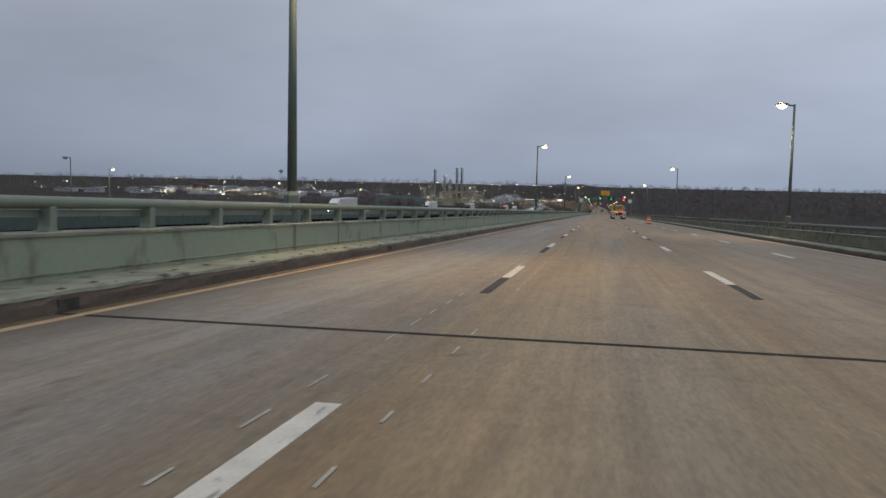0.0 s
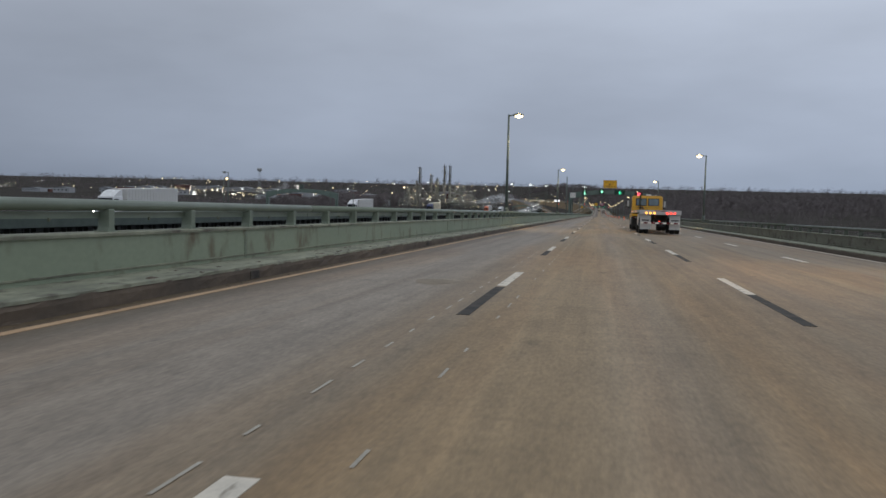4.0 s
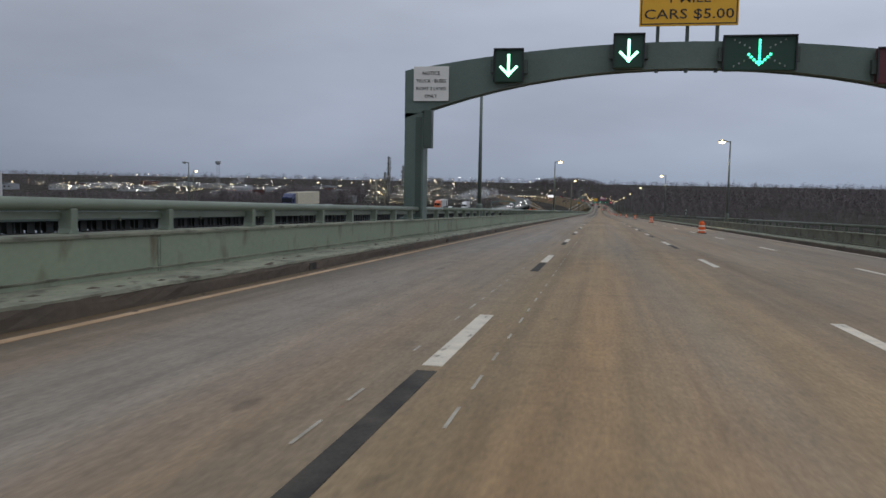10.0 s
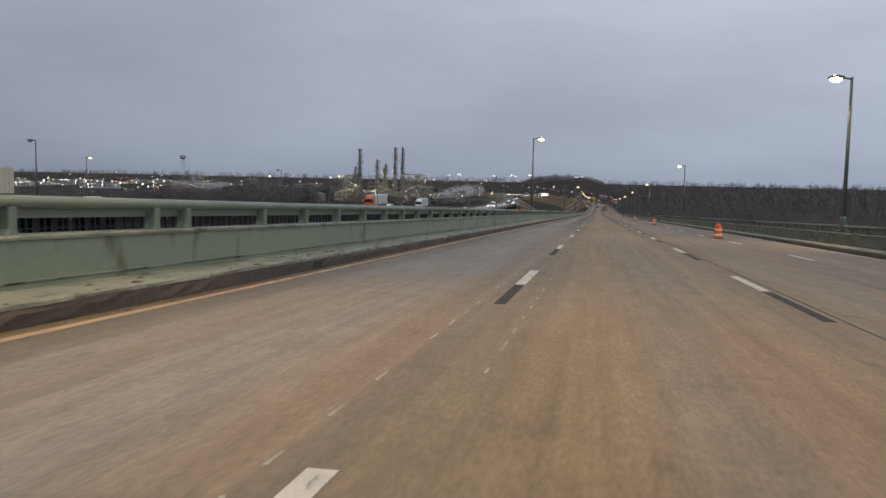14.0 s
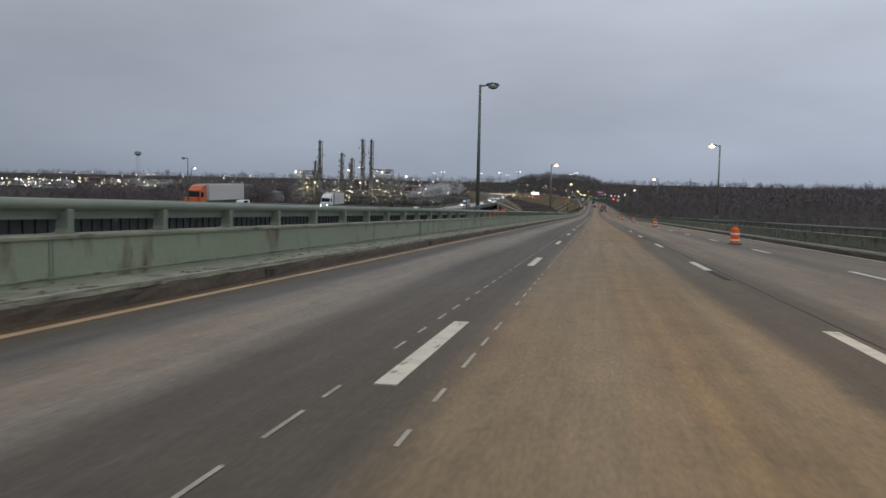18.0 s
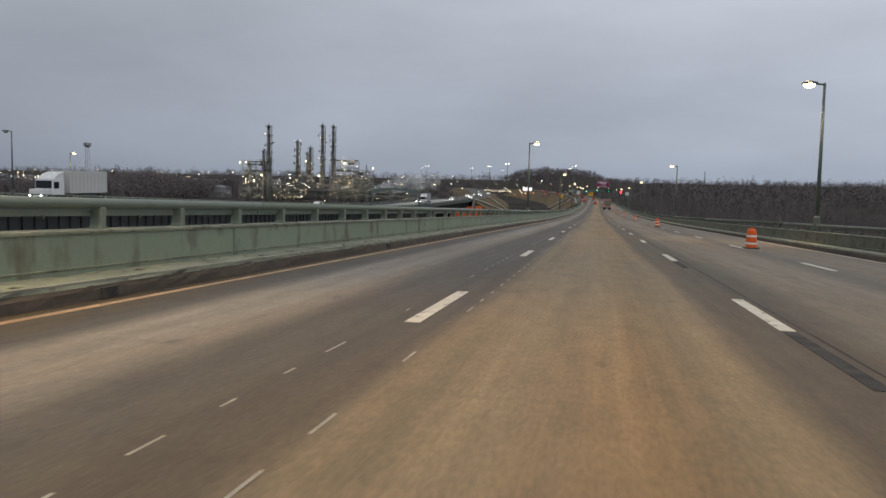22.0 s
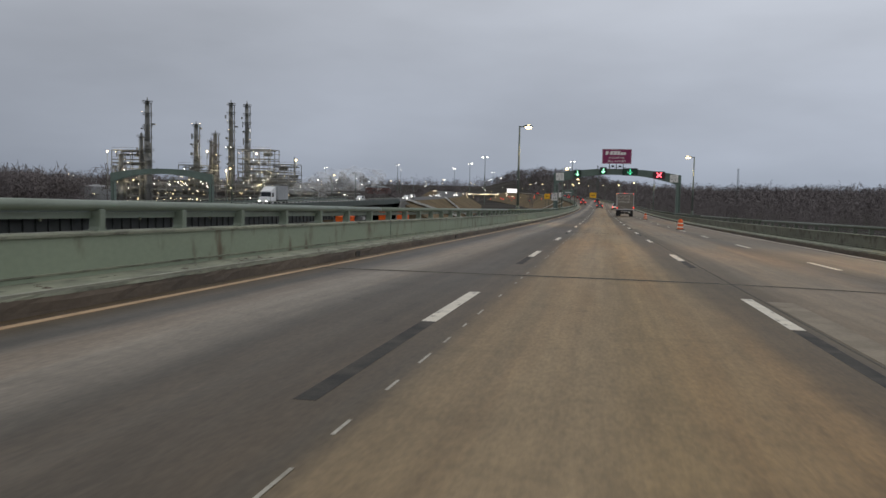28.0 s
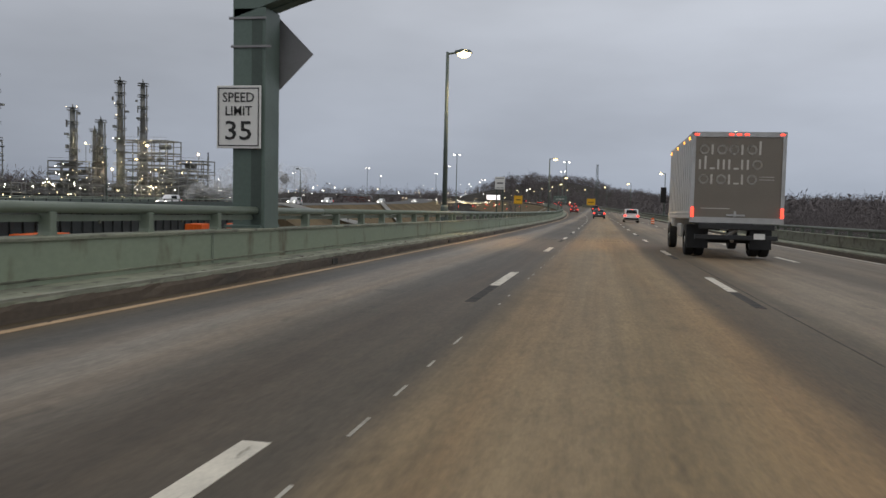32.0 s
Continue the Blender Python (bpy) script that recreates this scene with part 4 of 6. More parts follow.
for k, txt, sz, wd in ((3.08, "SPEED", 0.24, 0.6), (2.84, "LIMIT", 0.24, 0.5), (2.48, "35", 0.48, 0.5)):
    lettering("sign_text", txt, sz, M_INK, Matrix.Translation((-6.28, -0.425, k)) @ UPRIGHT, sp, width=wd, bold=0.006)
bm = bmesh.new()
bmesh.ops.create_cube(bm, size=1, matrix=Matrix.Translation((-5.86, 0.42, 3.98)) @ Matrix.Rotation(radians(45), 4, "Y") @ Matrix.Diagonal((0.95, 0.03, 0.95, 1)))
part("diamond_sign_back", bm, M_SIGNBACK, g2, "grey back of a diamond sign")
part("sign_strap", boxes((-6.46, -5.70, -0.36, -0.33, 3.98, 4.02), (-6.50, -5.80, -0.36, -0.33, 4.48, 4.52)), M_SIGNBACK, g2)

# small milepost on the right-hand parapet
mp = thing("milepost", "small green milepost plate with white digits on a thin post", "milepost")
plate = part("plate", boxes((-0.14, 0.14, -0.02, 0.0, 1.26, 2.02), bevel=0.01), M_SIGNDARK, mp)
for k, txt in ((1.85, "4"), (1.45, "5")):
    lettering("digit", txt, 0.36, M_SIGNW, Matrix.Translation((0, -0.024, k)) @ UPRIGHT, plate, bold=0.006)
part("post", boxes((-0.03, 0.03, 0.0, 0.05, 0.74, 2.0)), M_STEEL, mp)
mp.matrix_basis = on_road(367.9, 10.42)

# ---- traffic drums ----
drum = thing("traffic_drum", "orange plastic traffic drum with white reflective bands on a rubber base", "traffic drum", "drums closing the lane")
bm = tubes(((0, 0, 0.06), (0, 0, 0.34), 0.285, 0.265), ((0, 0, 0.34), (0, 0, 0.64), 0.26, 0.245), ((0, 0, 0.64), (0, 0, 0.90), 0.24, 0.22), ((0, 0, 0.90), (0, 0, 0.97), 0.205, 0.17), n=20)
part("body", bm, M_ORANGE, drum)
part("base", tubes(((0, 0, 0), (0, 0, 0.07), 0.44, 0.40), n=8), M_DARK, drum)
for z in (0.22, 0.40, 0.58, 0.76):
    part("reflective_band", tubes(((0, 0, z), (0, 0, z + 0.10), 0.297 - 0.075 * z, 0.291 - 0.075 * z), n=20), M_REFLECT if z in (0.22, 0.58) else M_ORANGE, drum)
part("handle", boxes((-0.12, 0.12, -0.02, 0.02, 0.97, 1.05), bevel=0.012), M_ORANGE, drum)
SMALL = Matrix.Diagonal((0.87, 0.87, 0.87, 1))
drum.matrix_basis = on_road(109.5, 5.95) @ SMALL
for s, x in ((214.5, 6.0), (267.0, 6.1), (314.5, 6.1), (364.8, 6.05), (409.0, 6.0), (459.0, 6.0), (506.5, 6.0), (556.0, 6.0), (608.0, 6.15), (655.0, 6.0), (701.0, 6.05), (748.0, 6.0), (796.0, 6.0), (846.0, 6.1), (896.0, 6.1), (940.0, 6.3), (985.0, 6.3)):
    copy_thing(drum, on_road(s, x) @ SMALL)
# ---- the twin bridge ----
OPP = -68.0
opp_s = stations(-60, 980, 20)
tb = tagged(new("twin_bridge"), "parallel green steel bridge carrying traffic the other way", "bridge", kind="structure")
sweep("roadway", [(-8.2, 0), (8.2, 0), (8.2, -0.3), (-8.2, -0.3)], opp_s, M_CONC, tb, height=zopp, x0=OPP)
for a in (-1, 1):
    sweep("parapet", [(a * 8.2, 0.0), (a * 8.2, 0.75), (a * 8.5, 0.75), (a * 8.5, -0.6), (a * 8.2, -0.6)], opp_s, M_STEEL, tb, "green steel parapet", height=zopp, x0=OPP)
    sweep("top_rail", [(a * 8.32 + 0.07 * math.cos(t), 1.07 + 0.07 * math.sin(t)) for t in np.linspace(0, 5.4, 7)], opp_s, M_RAIL, tb, height=zopp, x0=OPP)
    sweep("girder", [(a * 6.6, -0.3), (a * 6.9, -0.3), (a * 6.9, -3.4), (a * 6.6, -3.4)], stations(460, 980, 20), M_GIRDER, tb, "dark steel plate girder", height=zopp, x0=OPP)
    sweep("deck_edge_beam", [(a * 6.6, -0.3), (a * 6.9, -0.3), (a * 6.9, -0.75), (a * 6.6, -0.75)], stations(-60, 460, 20), M_GIRDER, tb, height=zopp, x0=OPP)
    sweep("bottom_chord", [(a * 6.55, -4.6), (a * 6.95, -4.6), (a * 6.95, -5.1), (a * 6.55, -5.1)], stations(-60, 460, 20), M_GIRDER, tb, height=zopp, x0=OPP)
    sweep("lacing_bar", [(a * 6.65, -1.95), (a * 6.85, -1.95), (a * 6.85, -2.12), (a * 6.65, -2.12)], stations(-60, 460, 20), M_GIRDER, tb, height=zopp, x0=OPP)
sweep("girder_bottom", [(-7.2, -3.4), (7.2, -3.4), (7.2, -3.5), (-7.2, -3.5)], stations(460, 980, 20), M_GIRDER, tb, height=zopp, x0=OPP)
vs, fs = [], []


def add_box(vs, fs, x0, x1, y0, y1, z0, z1):
    k = len(vs)
    vs += [(x0, y0, z0), (x1, y0, z0), (x1, y1, z0), (x0, y1, z0), (x0, y0, z1), (x1, y0, z1), (x1, y1, z1), (x0, y1, z1)]
    fs += [(k, k + 3, k + 2, k + 1), (k + 4, k + 5, k + 6, k + 7), (k, k + 1, k + 5, k + 4), (k + 1, k + 2, k + 6, k + 5), (k + 2, k + 3, k + 7, k + 6), (k + 3, k, k + 4, k + 7)]


def raw(name, vs, fs, material, parent=None, label="", kind=""):
    me = bpy.data.meshes.new(name)
    me.from_pydata(vs, [], fs)
    me.materials.append(material)
    ob = new(name, me)
    ob.parent = parent
    return tagged(ob, label, kind=kind)


s = -40.0
while s < 978:
    z, x = zopp(s), OPP + bend(s)
    add_box(vs, fs, x + 8.26, x + 8.38, s - 0.06, s + 0.06, z + 0.75, z + 1.05)
    add_box(vs, fs, x - 8.38, x - 8.26, s - 0.06, s + 0.06, z + 0.75, z + 1.05)
    if s > 460:
        add_box(vs, fs, x + 6.9, x + 7.12, s - 0.03, s + 0.03, z - 3.4, z - 0.3)
    s += 2.1
# open lattice of posts and lacing under the river spans
s, n = -40.0, 0
while s < 460:
    z, x = zopp(s), OPP + bend(s)
    n += 1
    wide = 0.9 if n % 9 == 0 else 0.24
    for a in (-6.75, 6.75):
        add_box(vs, fs, x + a - 0.12, x + a + 0.12, s, s + wide, z - 4.6, z - 0.75)
        if n % 9 in (3, 6):
            add_box(vs, fs, x + a - 0.1, x + a + 0.1, s, s + 1.1, z - 2.5, z - 0.75)
    if n % 9 == 0:
        add_box(vs, fs, x - 6.6, x + 6.6, s, s + 0.4, z - 1.9, z - 0.3)
    s += 1.05
raw("posts_and_stiffeners", vs, fs, M_GIRDER, tb, kind="stuff")
for s in range(40, 980, 60):
    z, x = zopp(s), OPP + bend(s)
    for a in (-5.5, 5.5):
        part("pier", boxes((x + a - 1.2, x + a + 1.2, s - 1.1, s + 1.1, -41, z - 4.3)), M_CONC, tb)
    part("pier_cap", boxes((x - 8.2, x + 8.2, s - 1.3, s + 1.3, z - 4.4, z - 3.5)), M_CONC, tb)
for s in range(30, 960, 60):
    for a in (-2.5, 7.2):
        if zroad(s) > -35:
            p = tagged(part("bridge_pier", boxes((a - 1.2, a + 1.2, s - 1.1, s + 1.1, -41, zroad(s) - 2.65)), M_CONC), "pale concrete pier under the bridge", "pier", kind="structure")
part("abutment", prism([(980, -41), (982, -41), (982, zopp(980) - 0.3), (980, zopp(980) - 0.3)], OPP - 9.5, OPP + 9, axis="x"), M_OLDCONC, tb, "pale concrete abutment wall")
for a in (OPP + 9.0, OPP - 9.6):
    part("wing_wall", prism([(965, -41), (1040, -41), (980, zopp(980) + 0.1), (976, zopp(980) + 0.1)], a, a + 0.6, axis="x"), M_OLDCONC, tb, "sloped pale concrete wing wall")
sweep("embankment", [(-8.6, -0.05), (8.6, -0.05), (23, -8), (-23, -8)], stations(980, END, 20), M_GRASS, tb, "sloped bank of dead grass", height=zopp, x0=OPP)
sweep("approach_road", [(-8.2, 0), (8.2, 0), (8.2, -0.3), (-8.2, -0.3)], stations(980, END, 20), M_ASPHALT, tb, height=zopp, x0=OPP)


def paving(parent, rows):
    """A strip of pale concrete laid on a bank: two edges, each from top to foot."""
    bm = bmesh.new()
    v = [bm.verts.new(q) for q in rows]
    bm.faces.new(v)
    bmesh.ops.solidify(bm, geom=list(bm.faces), thickness=0.5)
    bmesh.ops.recalc_face_normals(bm, faces=bm.faces)
    part("slope_paving", bm, M_PAVING, parent, "pale concrete strip down the bank")


for s0, s1, w in ((986, 1034, 9), (1078, 1046, 7)):
    foot = lambda q: (OPP + bend(q) + 23, q, zopp(q) - 7.2)
    head = lambda q: (OPP + bend(q) + 8.7, q, zopp(q) + 0.55)
    paving(tb, (head(s0), foot(s1), foot(s1 + w), head(s0 + w)))
for s0, s1, w in ((1092, 1052, 8), (1130, 1112, 6)):
    foot = lambda q: (bend(q) - 23, q, zroad(q) - 6.9)
    head = lambda q: (bend(q) - 8.6, q, zroad(q) - 0.15)
    paving(under, (head(s0), foot(s1), foot(s1 + w), head(s0 + w)))
for s, dz in ((291.0, -0.1), (854.0, 0.2)):
    og = gantry(s, dz, False, front=False, group="gantries over the twin bridge")
    og.matrix_basis = pose(OPP - 2.33 + bend(s), s, zopp(s), 0, 0, 0)
    og["label"] = "dark green arched gantry over the twin bridge, seen from behind"
    if s < 300:
        part("signal_back", boxes((1.7, 2.7, -0.2, 0.2, 5.9, 7.1)), M_STEEL, og)
for n in range(14):
    s = 59 + 69.7 * n
    copy_thing(made[-1, 1], pose(OPP - 8.6 + bend(s), s, zopp(s)))
    copy_thing(made[-1, 0], pose(OPP + 8.7 + bend(s + 35), s + 35, zopp(s + 35), 0, 0, 180))


# ---- vehicles ----
def lamp_disc(name, x, y, z, r, material, parent, d=0.03):
    return part(name, tubes(((x, y, z), (x, y - d, z), r, r * 0.9), n=14), material, parent)


M_CABGLASS = mat("pale_cab_glass", (0.16, 0.20, 0.22), 0.08, vary=0.15, scale=2.5, fine=8, bump=0, dirt=(0.05, 0.06, 0.07))


def flatbed_truck():
    """Tractor and empty flatbed; origin under the rear of the trailer, nose towards +y, x from 0 to 2.5."""
    t = thing("flatbed_truck", "yellow day-cab truck pulling an empty aluminium flatbed trailer", "truck")
    L = 13.2
    dk = part("trailer_deck", boxes((0, 2.5, 0, L, 1.34, 1.46), bevel=0.015), M_ALU, t, "worn aluminium deck")
    part("side_rail", boxes((-0.025, 0.02, 0, L, 1.30, 1.44)), M_ALU, dk)
    for i in range(20):
        part("stake_pocket", boxes((-0.06, -0.025, 0.3 + i * 0.6, 0.42 + i * 0.6, 1.32, 1.45)), M_ALU, dk)
    part("rear_sill", boxes((0, 2.5, -0.06, 0.02, 1.18, 1.46), bevel=0.01), M_ALU, dk)
    part("red_reflector", boxes((0.9, 1.6, -0.075, -0.05, 1.39, 1.44)), M_CARRED, dk)
    for x in (0.42, 0.66, 0.90):
        lamp_disc("amber_lamp", x, -0.06, 1.28, 0.07, G_AMBER, t)
    for x in (1.65, 1.88, 2.11):
        lamp_disc("tail_lamp", x, -0.06, 1.28, 0.07, G_RED, t)
    for y in (4.0, 8.0, 10.0, 11.9):
        part("side_marker", boxes((-0.075, -0.05, y, y + 0.09, 1.33, 1.38)), G_AMBER, t)
    for x in (0.85, 1.65):
        part("trailer_beam", prism([(0.1, 1.30), (L - 0.1, 1.30), (L - 0.1, 1.12), (L - 3.2, 1.05), (L - 4.2, 0.82), (1.0, 0.82), (0.1, 1.1)], x - 0.06, x + 0.06, axis="x"), M_DARK, t)
    for i in range(10):
        part("cross_member", boxes((0.05, 2.45, 0.6 + i * 1.2, 0.68 + i * 1.2, 1.22, 1.335)), M_DARK, t)
    for x0 in (0.06, 1.82):
        fl = part("mud_flap", boxes((x0, x0 + 0.64, 0.12, 0.14, 0.28, 1.16)), M_BOX, t, "white mud flap with dark plate")
        part("maker_plate", boxes((x0 + 0.1, x0 + 0.54, 0.10, 0.12, 0.80, 0.87)), M_INK, fl)
    bar = part("rear_bumper_bar", boxes((0.1, 2.4, -0.05, 0.05, 0.62, 0.72)), M_REFLECT, t, "red and white striped bumper bar")
    for i in range(5):
        part("red_stripe", boxes((0.28 + i * 0.45, 0.52 + i * 0.45, -0.056, -0.05, 0.625, 0.715)), M_CARRED, bar)
    for y in (0.95, 4.0):
        for x, sd in ((0.16, -1), (0.46, -1), (2.04, 1), (2.34, 1)):
            wheel(t, "trailer_wheel", (x, y, 0.51), 0.51, 0.27, M_ALU, sd)
    part("tool_box", boxes((0.03, 0.55, 1.75, 3.15, 0.52, 1.22), bevel=0.02), M_BOX, t, "pale tool box between the trailer axles")
    for x in (0.5, 1.95):
        part("landing_leg", boxes((x, x + 0.14, 8.7, 8.85, 0.35, 1.2)), M_DARK, t)
    # tractor
    y0 = 11.1
    for y in (y0 + 0.6, y0 + 1.95):
        for x, sd in ((0.16, -1), (0.46, -1), (2.04, 1), (2.34, 1)):
            wheel(t, "drive_wheel", (x, y, 0.51), 0.51, 0.27, M_ALU, sd)
    for x, sd in ((0.18, -1), (2.32, 1)):
        wheel(t, "front_wheel", (x, y0 + 5.6, 0.51), 0.51, 0.29, M_ALU, sd)
    for x in (0.85, 1.65):
        part("chassis_rail", boxes((x - 0.05, x + 0.05, y0 - 0.3, y0 + 6.4, 0.78, 1.02)), M_DARK, t)
    part("rear_light_bar", boxes((0.35, 2.15, y0 - 0.42, y0 - 0.32, 0.62, 0.80)), M_DARK, t)
    for x in (0.55, 1.95):
        part("tractor_tail_lamp", boxes((x - 0.06, x + 0.06, y0 - 0.44, y0 - 0.42, 0.68, 0.74)), G_RED, t)
    for x0 in (0.02, 1.83):
        fl = part("tractor_mud_flap", boxes((x0, x0 + 0.6, y0 - 0.15, y0 - 0.12, 0.3, 1.05)), M_DARK, t)
        for k in range(4):
            part("reflective_strip", boxes((x0 + 0.03 + k * 0.14, x0 + 0.17 + k * 0.14, y0 - 0.17, y0 - 0.15, 0.93, 0.965)), M_REFLECT if k % 2 else M_CARRED, fl)
    part("fuel_tank", tubes(((0.28, y0 + 2.6, 0.72), (0.28, y0 + 3.9, 0.72), 0.31), n=18), M_ALU, t)
    part("step", boxes((0.0, 0.35, y0 + 4.0, y0 + 4.7, 0.38, 0.72), bevel=0.02), M_ALU, t)
    cy = y0 + 3.15
    cab = part("cab", boxes((0.08, 2.42, cy, cy + 1.6, 0.95, 2.58), bevel=0.10), M_CABYEL, t, "yellow cab with rounded edges", smooth=False)
    part("roof_cap", boxes((0.16, 2.34, cy + 0.06, cy + 1.4, 2.58, 2.66), bevel=0.038), M_CABYEL, cab)
    for x0 in (0.42, 1.36):
        part("rear_window_frame", boxes((x0 - 0.06, x0 + 0.78, cy - 0.02, cy + 0.02, 1.87, 2.45), bevel=0.015), M_DARK, cab)
        part("rear_window", boxes((x0, x0 + 0.72, cy - 0.034, cy - 0.016, 1.92, 2.40), bevel=0.006), M_CABGLASS, cab)
    part("rear_panel_seam", boxes((0.2, 2.3, cy - 0.006, cy + 0.01, 1.72, 1.735), (1.24, 1.255, cy - 0.006, cy + 0.01, 1.1, 1.72), (0.2, 2.3, cy - 0.006, cy + 0.01, 1.25, 1.262)), M_DARK, cab)
    part("roof_horn", tubes(((1.9, cy + 0.5, 2.72), (1.9, cy + 1.1, 2.72), 0.06, 0.03), n=8), M_ALU, cab)
    part("side_window", boxes((0.06, 0.10, cy + 0.55, cy + 1.35, 1.75, 2.38), bevel=0.01), M_DARKGLASS, cab)
    part("door_seam", boxes((0.07, 0.085, cy + 0.45, cy + 0.47, 1.0, 2.4)), M_DARK, cab)
    hood = prism([(cy + 1.30, 0.75), (cy + 3.15, 0.6), (cy + 3.30, 1.05), (cy + 3.00, 1.62), (cy + 1.30, 1.98)], 0.28, 2.22, axis="x")
    bmesh.ops.bevel(hood, geom=list(hood.edges), offset=0.07, segments=2, affect="EDGES")
    part("hood", hood, M_CABYEL, t)
    for x0, x1 in ((0.02, 0.42), (2.08, 2.48)):
        part("front_fender", prism([(cy + 1.60, 0.9), (cy + 1.75, 1.15), (cy + 2.50, 1.2), (cy + 3.00, 1.02), (cy + 3.15, 0.6), (cy + 2.95, 0.62), (cy + 2.82, 0.98), (cy + 2.40, 1.08), (cy + 1.90, 1.05), (cy + 1.80, 0.85)], x0, x1, axis="x"), M_CABYEL, t)
    part("exhaust_pipe", tubes(((0.70, cy - 0.2, 1.45), (0.70, cy - 0.2, 2.5), 0.055), ((0.70, cy - 0.2, 2.48), (0.66, cy - 0.3, 2.72), 0.06), n=12), M_DARK, t)
    part("exhaust_shield", tubes(((0.70, cy - 0.2, 1.95), (0.70, cy - 0.2, 2.4), 0.085), n=14), M_STEEL, t)
    for i in range(24):
        part("reflective_tape", boxes((-0.034, -0.026, 0.2 + i * 0.54, 0.46 + i * 0.54, 1.385, 1.43)), M_CARRED if i % 2 else M_REFLECT, dk)
    part("air_hoses", tubes(((0.7, cy - 0.05, 1.9), (0.9, cy - 0.5, 1.55), 0.025), ((0.8, cy - 0.05, 1.9), (1.0, cy - 0.55, 1.5), 0.025), ((0.9, cy - 0.5, 1.55), (0.9, cy - 1.0, 1.4), 0.025), n=6), M_DARK, t)
    for x0, sd in ((-0.28, 1), (2.56, 1)):
        mir = part("mirror", boxes((x0, x0 + 0.22, cy + 1.45, cy + 1.57, 1.75, 2.33), bevel=0.03), M_DARK, t)
        part("mirror_glass", boxes((x0 + 0.03, x0 + 0.19, cy + 1.438, cy + 1.45, 1.8, 2.28)), M_ALU, mir)
        part("mirror_arm", boxes((min(x0 + 0.1, 0.1), max(x0 + 0.1, 0.1) if x0 < 0 else 2.6, cy + 1.48, cy + 1.53, 1.67, 1.75)) if x0 < 0 else boxes((2.4, 2.65, cy + 1.48, cy + 1.53, 1.67, 1.75)), M_DARK, mir)
    part("antenna", tubes(((-0.02, cy + 1.45, 2.3), (0.02, cy + 1.4, 3.5), 0.012, 0.006), n=5), M_DARK, t)
    for x in (0.7, 1.25, 1.8):
        part("roof_marker", boxes((x - 0.06, x + 0.06, cy + 1.2, cy + 1.3, 2.66, 2.71)), M_LAMPOFF, t)
    return t


ft = flatbed_truck()
ft.matrix_basis = along(159.8, 2.43)


def box_truck():
    """Origin under the rear, nose towards +y, x from 0 to 2.55."""
    t = thing("box_truck", "delivery box truck with pale body and taupe rear door", "truck")
    L, zb, zt = 7.4, 1.12, 3.60
    body = part("cargo_box", boxes((0, 2.55, 0.05, L, zb, zt), bevel=0.03), M_BOX, t, "pale ribbed cargo box")
    part("rear_frame", boxes((0, 0.10, -0.02, 0.06, zb, zt), (2.45, 2.55, -0.02, 0.06, zb, zt), (0, 2.55, -0.02, 0.06, zt - 0.14, zt), (0, 2.55, -0.02, 0.06, zb - 0.1, zb + 0.06)), M_ALU, body)
    door = part("rear_door", boxes((0.10, 2.45, 0.0, 0.05, zb + 0.06, zt - 0.14)), M_TAUPE, body, "taupe roll-up door with pale emblem")
    # the company emblem as plain rings and bars, three rows
    for z, row in ((3.10, "o|oo|o|"), (2.68, "||.|||.||o"), (2.26, "o|o|.|o")):
        x = 0.20
        for k in row:
            bm = bmesh.new()
            if k == "o":
                ring = [[bm.verts.new((x + 0.14 + q * math.cos(t), -0.006, z + q * math.sin(t))) for t in np.linspace(0, 2 * math.pi, 19)[:-1]] for q in (0.088, 0.14)]
                for i in range(18):
                    bm.faces.new((ring[0][i], ring[0][(i + 1) % 18], ring[1][(i + 1) % 18], ring[1][i]))
                bmesh.ops.solidify(bm, geom=list(bm.faces), thickness=0.005)
                x += 0.33
            elif k == "|":
                box(bm, x, x + 0.055, -0.006, 0.0, z - 0.14, z + (0.24 if int(x * 10) % 3 == 0 else 0.14))
                x += 0.15
            else:
                box(bm, x, x + 0.14, -0.006, 0.0, z - 0.14, z - 0.09)
                x += 0.20
            part("emblem_shape", bm, M_LETTER, door)
    part("small_print", boxes((1.85, 2.25, -0.005, 0.0, 2.33, 2.35), (1.85, 2.25, -0.005, 0.0, 2.25, 2.27), (0.3, 1.1, -0.005, 0.0, 1.42, 1.44)), M_LETTER, door)
    part("door_latch", boxes((1.0, 1.5, -0.04, 0.0, 1.22, 1.27), (1.2, 1.26, -0.05, 0.0, 1.2, 1.36)), M_ALU, door)
    for x in (0.12, 1.06, 1.27, 1.48, 2.43):
        part("top_marker", boxes((x - 0.06, x + 0.06, -0.04, -0.02, zt - 0.10, zt - 0.05)), G_RED, body)
    for x in (0.06, 2.49):
        part("tail_lamp", boxes((x - 0.04, x + 0.04, -0.05, -0.02, 1.18, 1.46)), G_RED, body)
    for i in range(12):
        part("side_rib", boxes((-0.012, 0.0, 0.4 + i * 0.6, 0.44 + i * 0.6, zb + 0.1, zt - 0.1)), M_ALU, body)
    for y in (0.6, 2.2, 4.4, 6.9):
        part("side_marker", boxes((-0.03, 0.0, y, y + 0.1, zt - 0.18, zt - 0.1)), G_AMBER, body)
    part("side_reflector", boxes((-0.012, 0, 0.3, 7.0, zb + 0.16, zb + 0.22)), M_REFLECT, body)
    part("liftgate_platform", boxes((0.25, 2.3, -0.14, -0.04, zb - 0.28, zb - 0.12), bevel=0.02), M_DARK, t)
    part("bumper", boxes((0.15, 2.4, -0.10, 0.0, 0.55, 0.68), bevel=0.015), M_DARK, t)
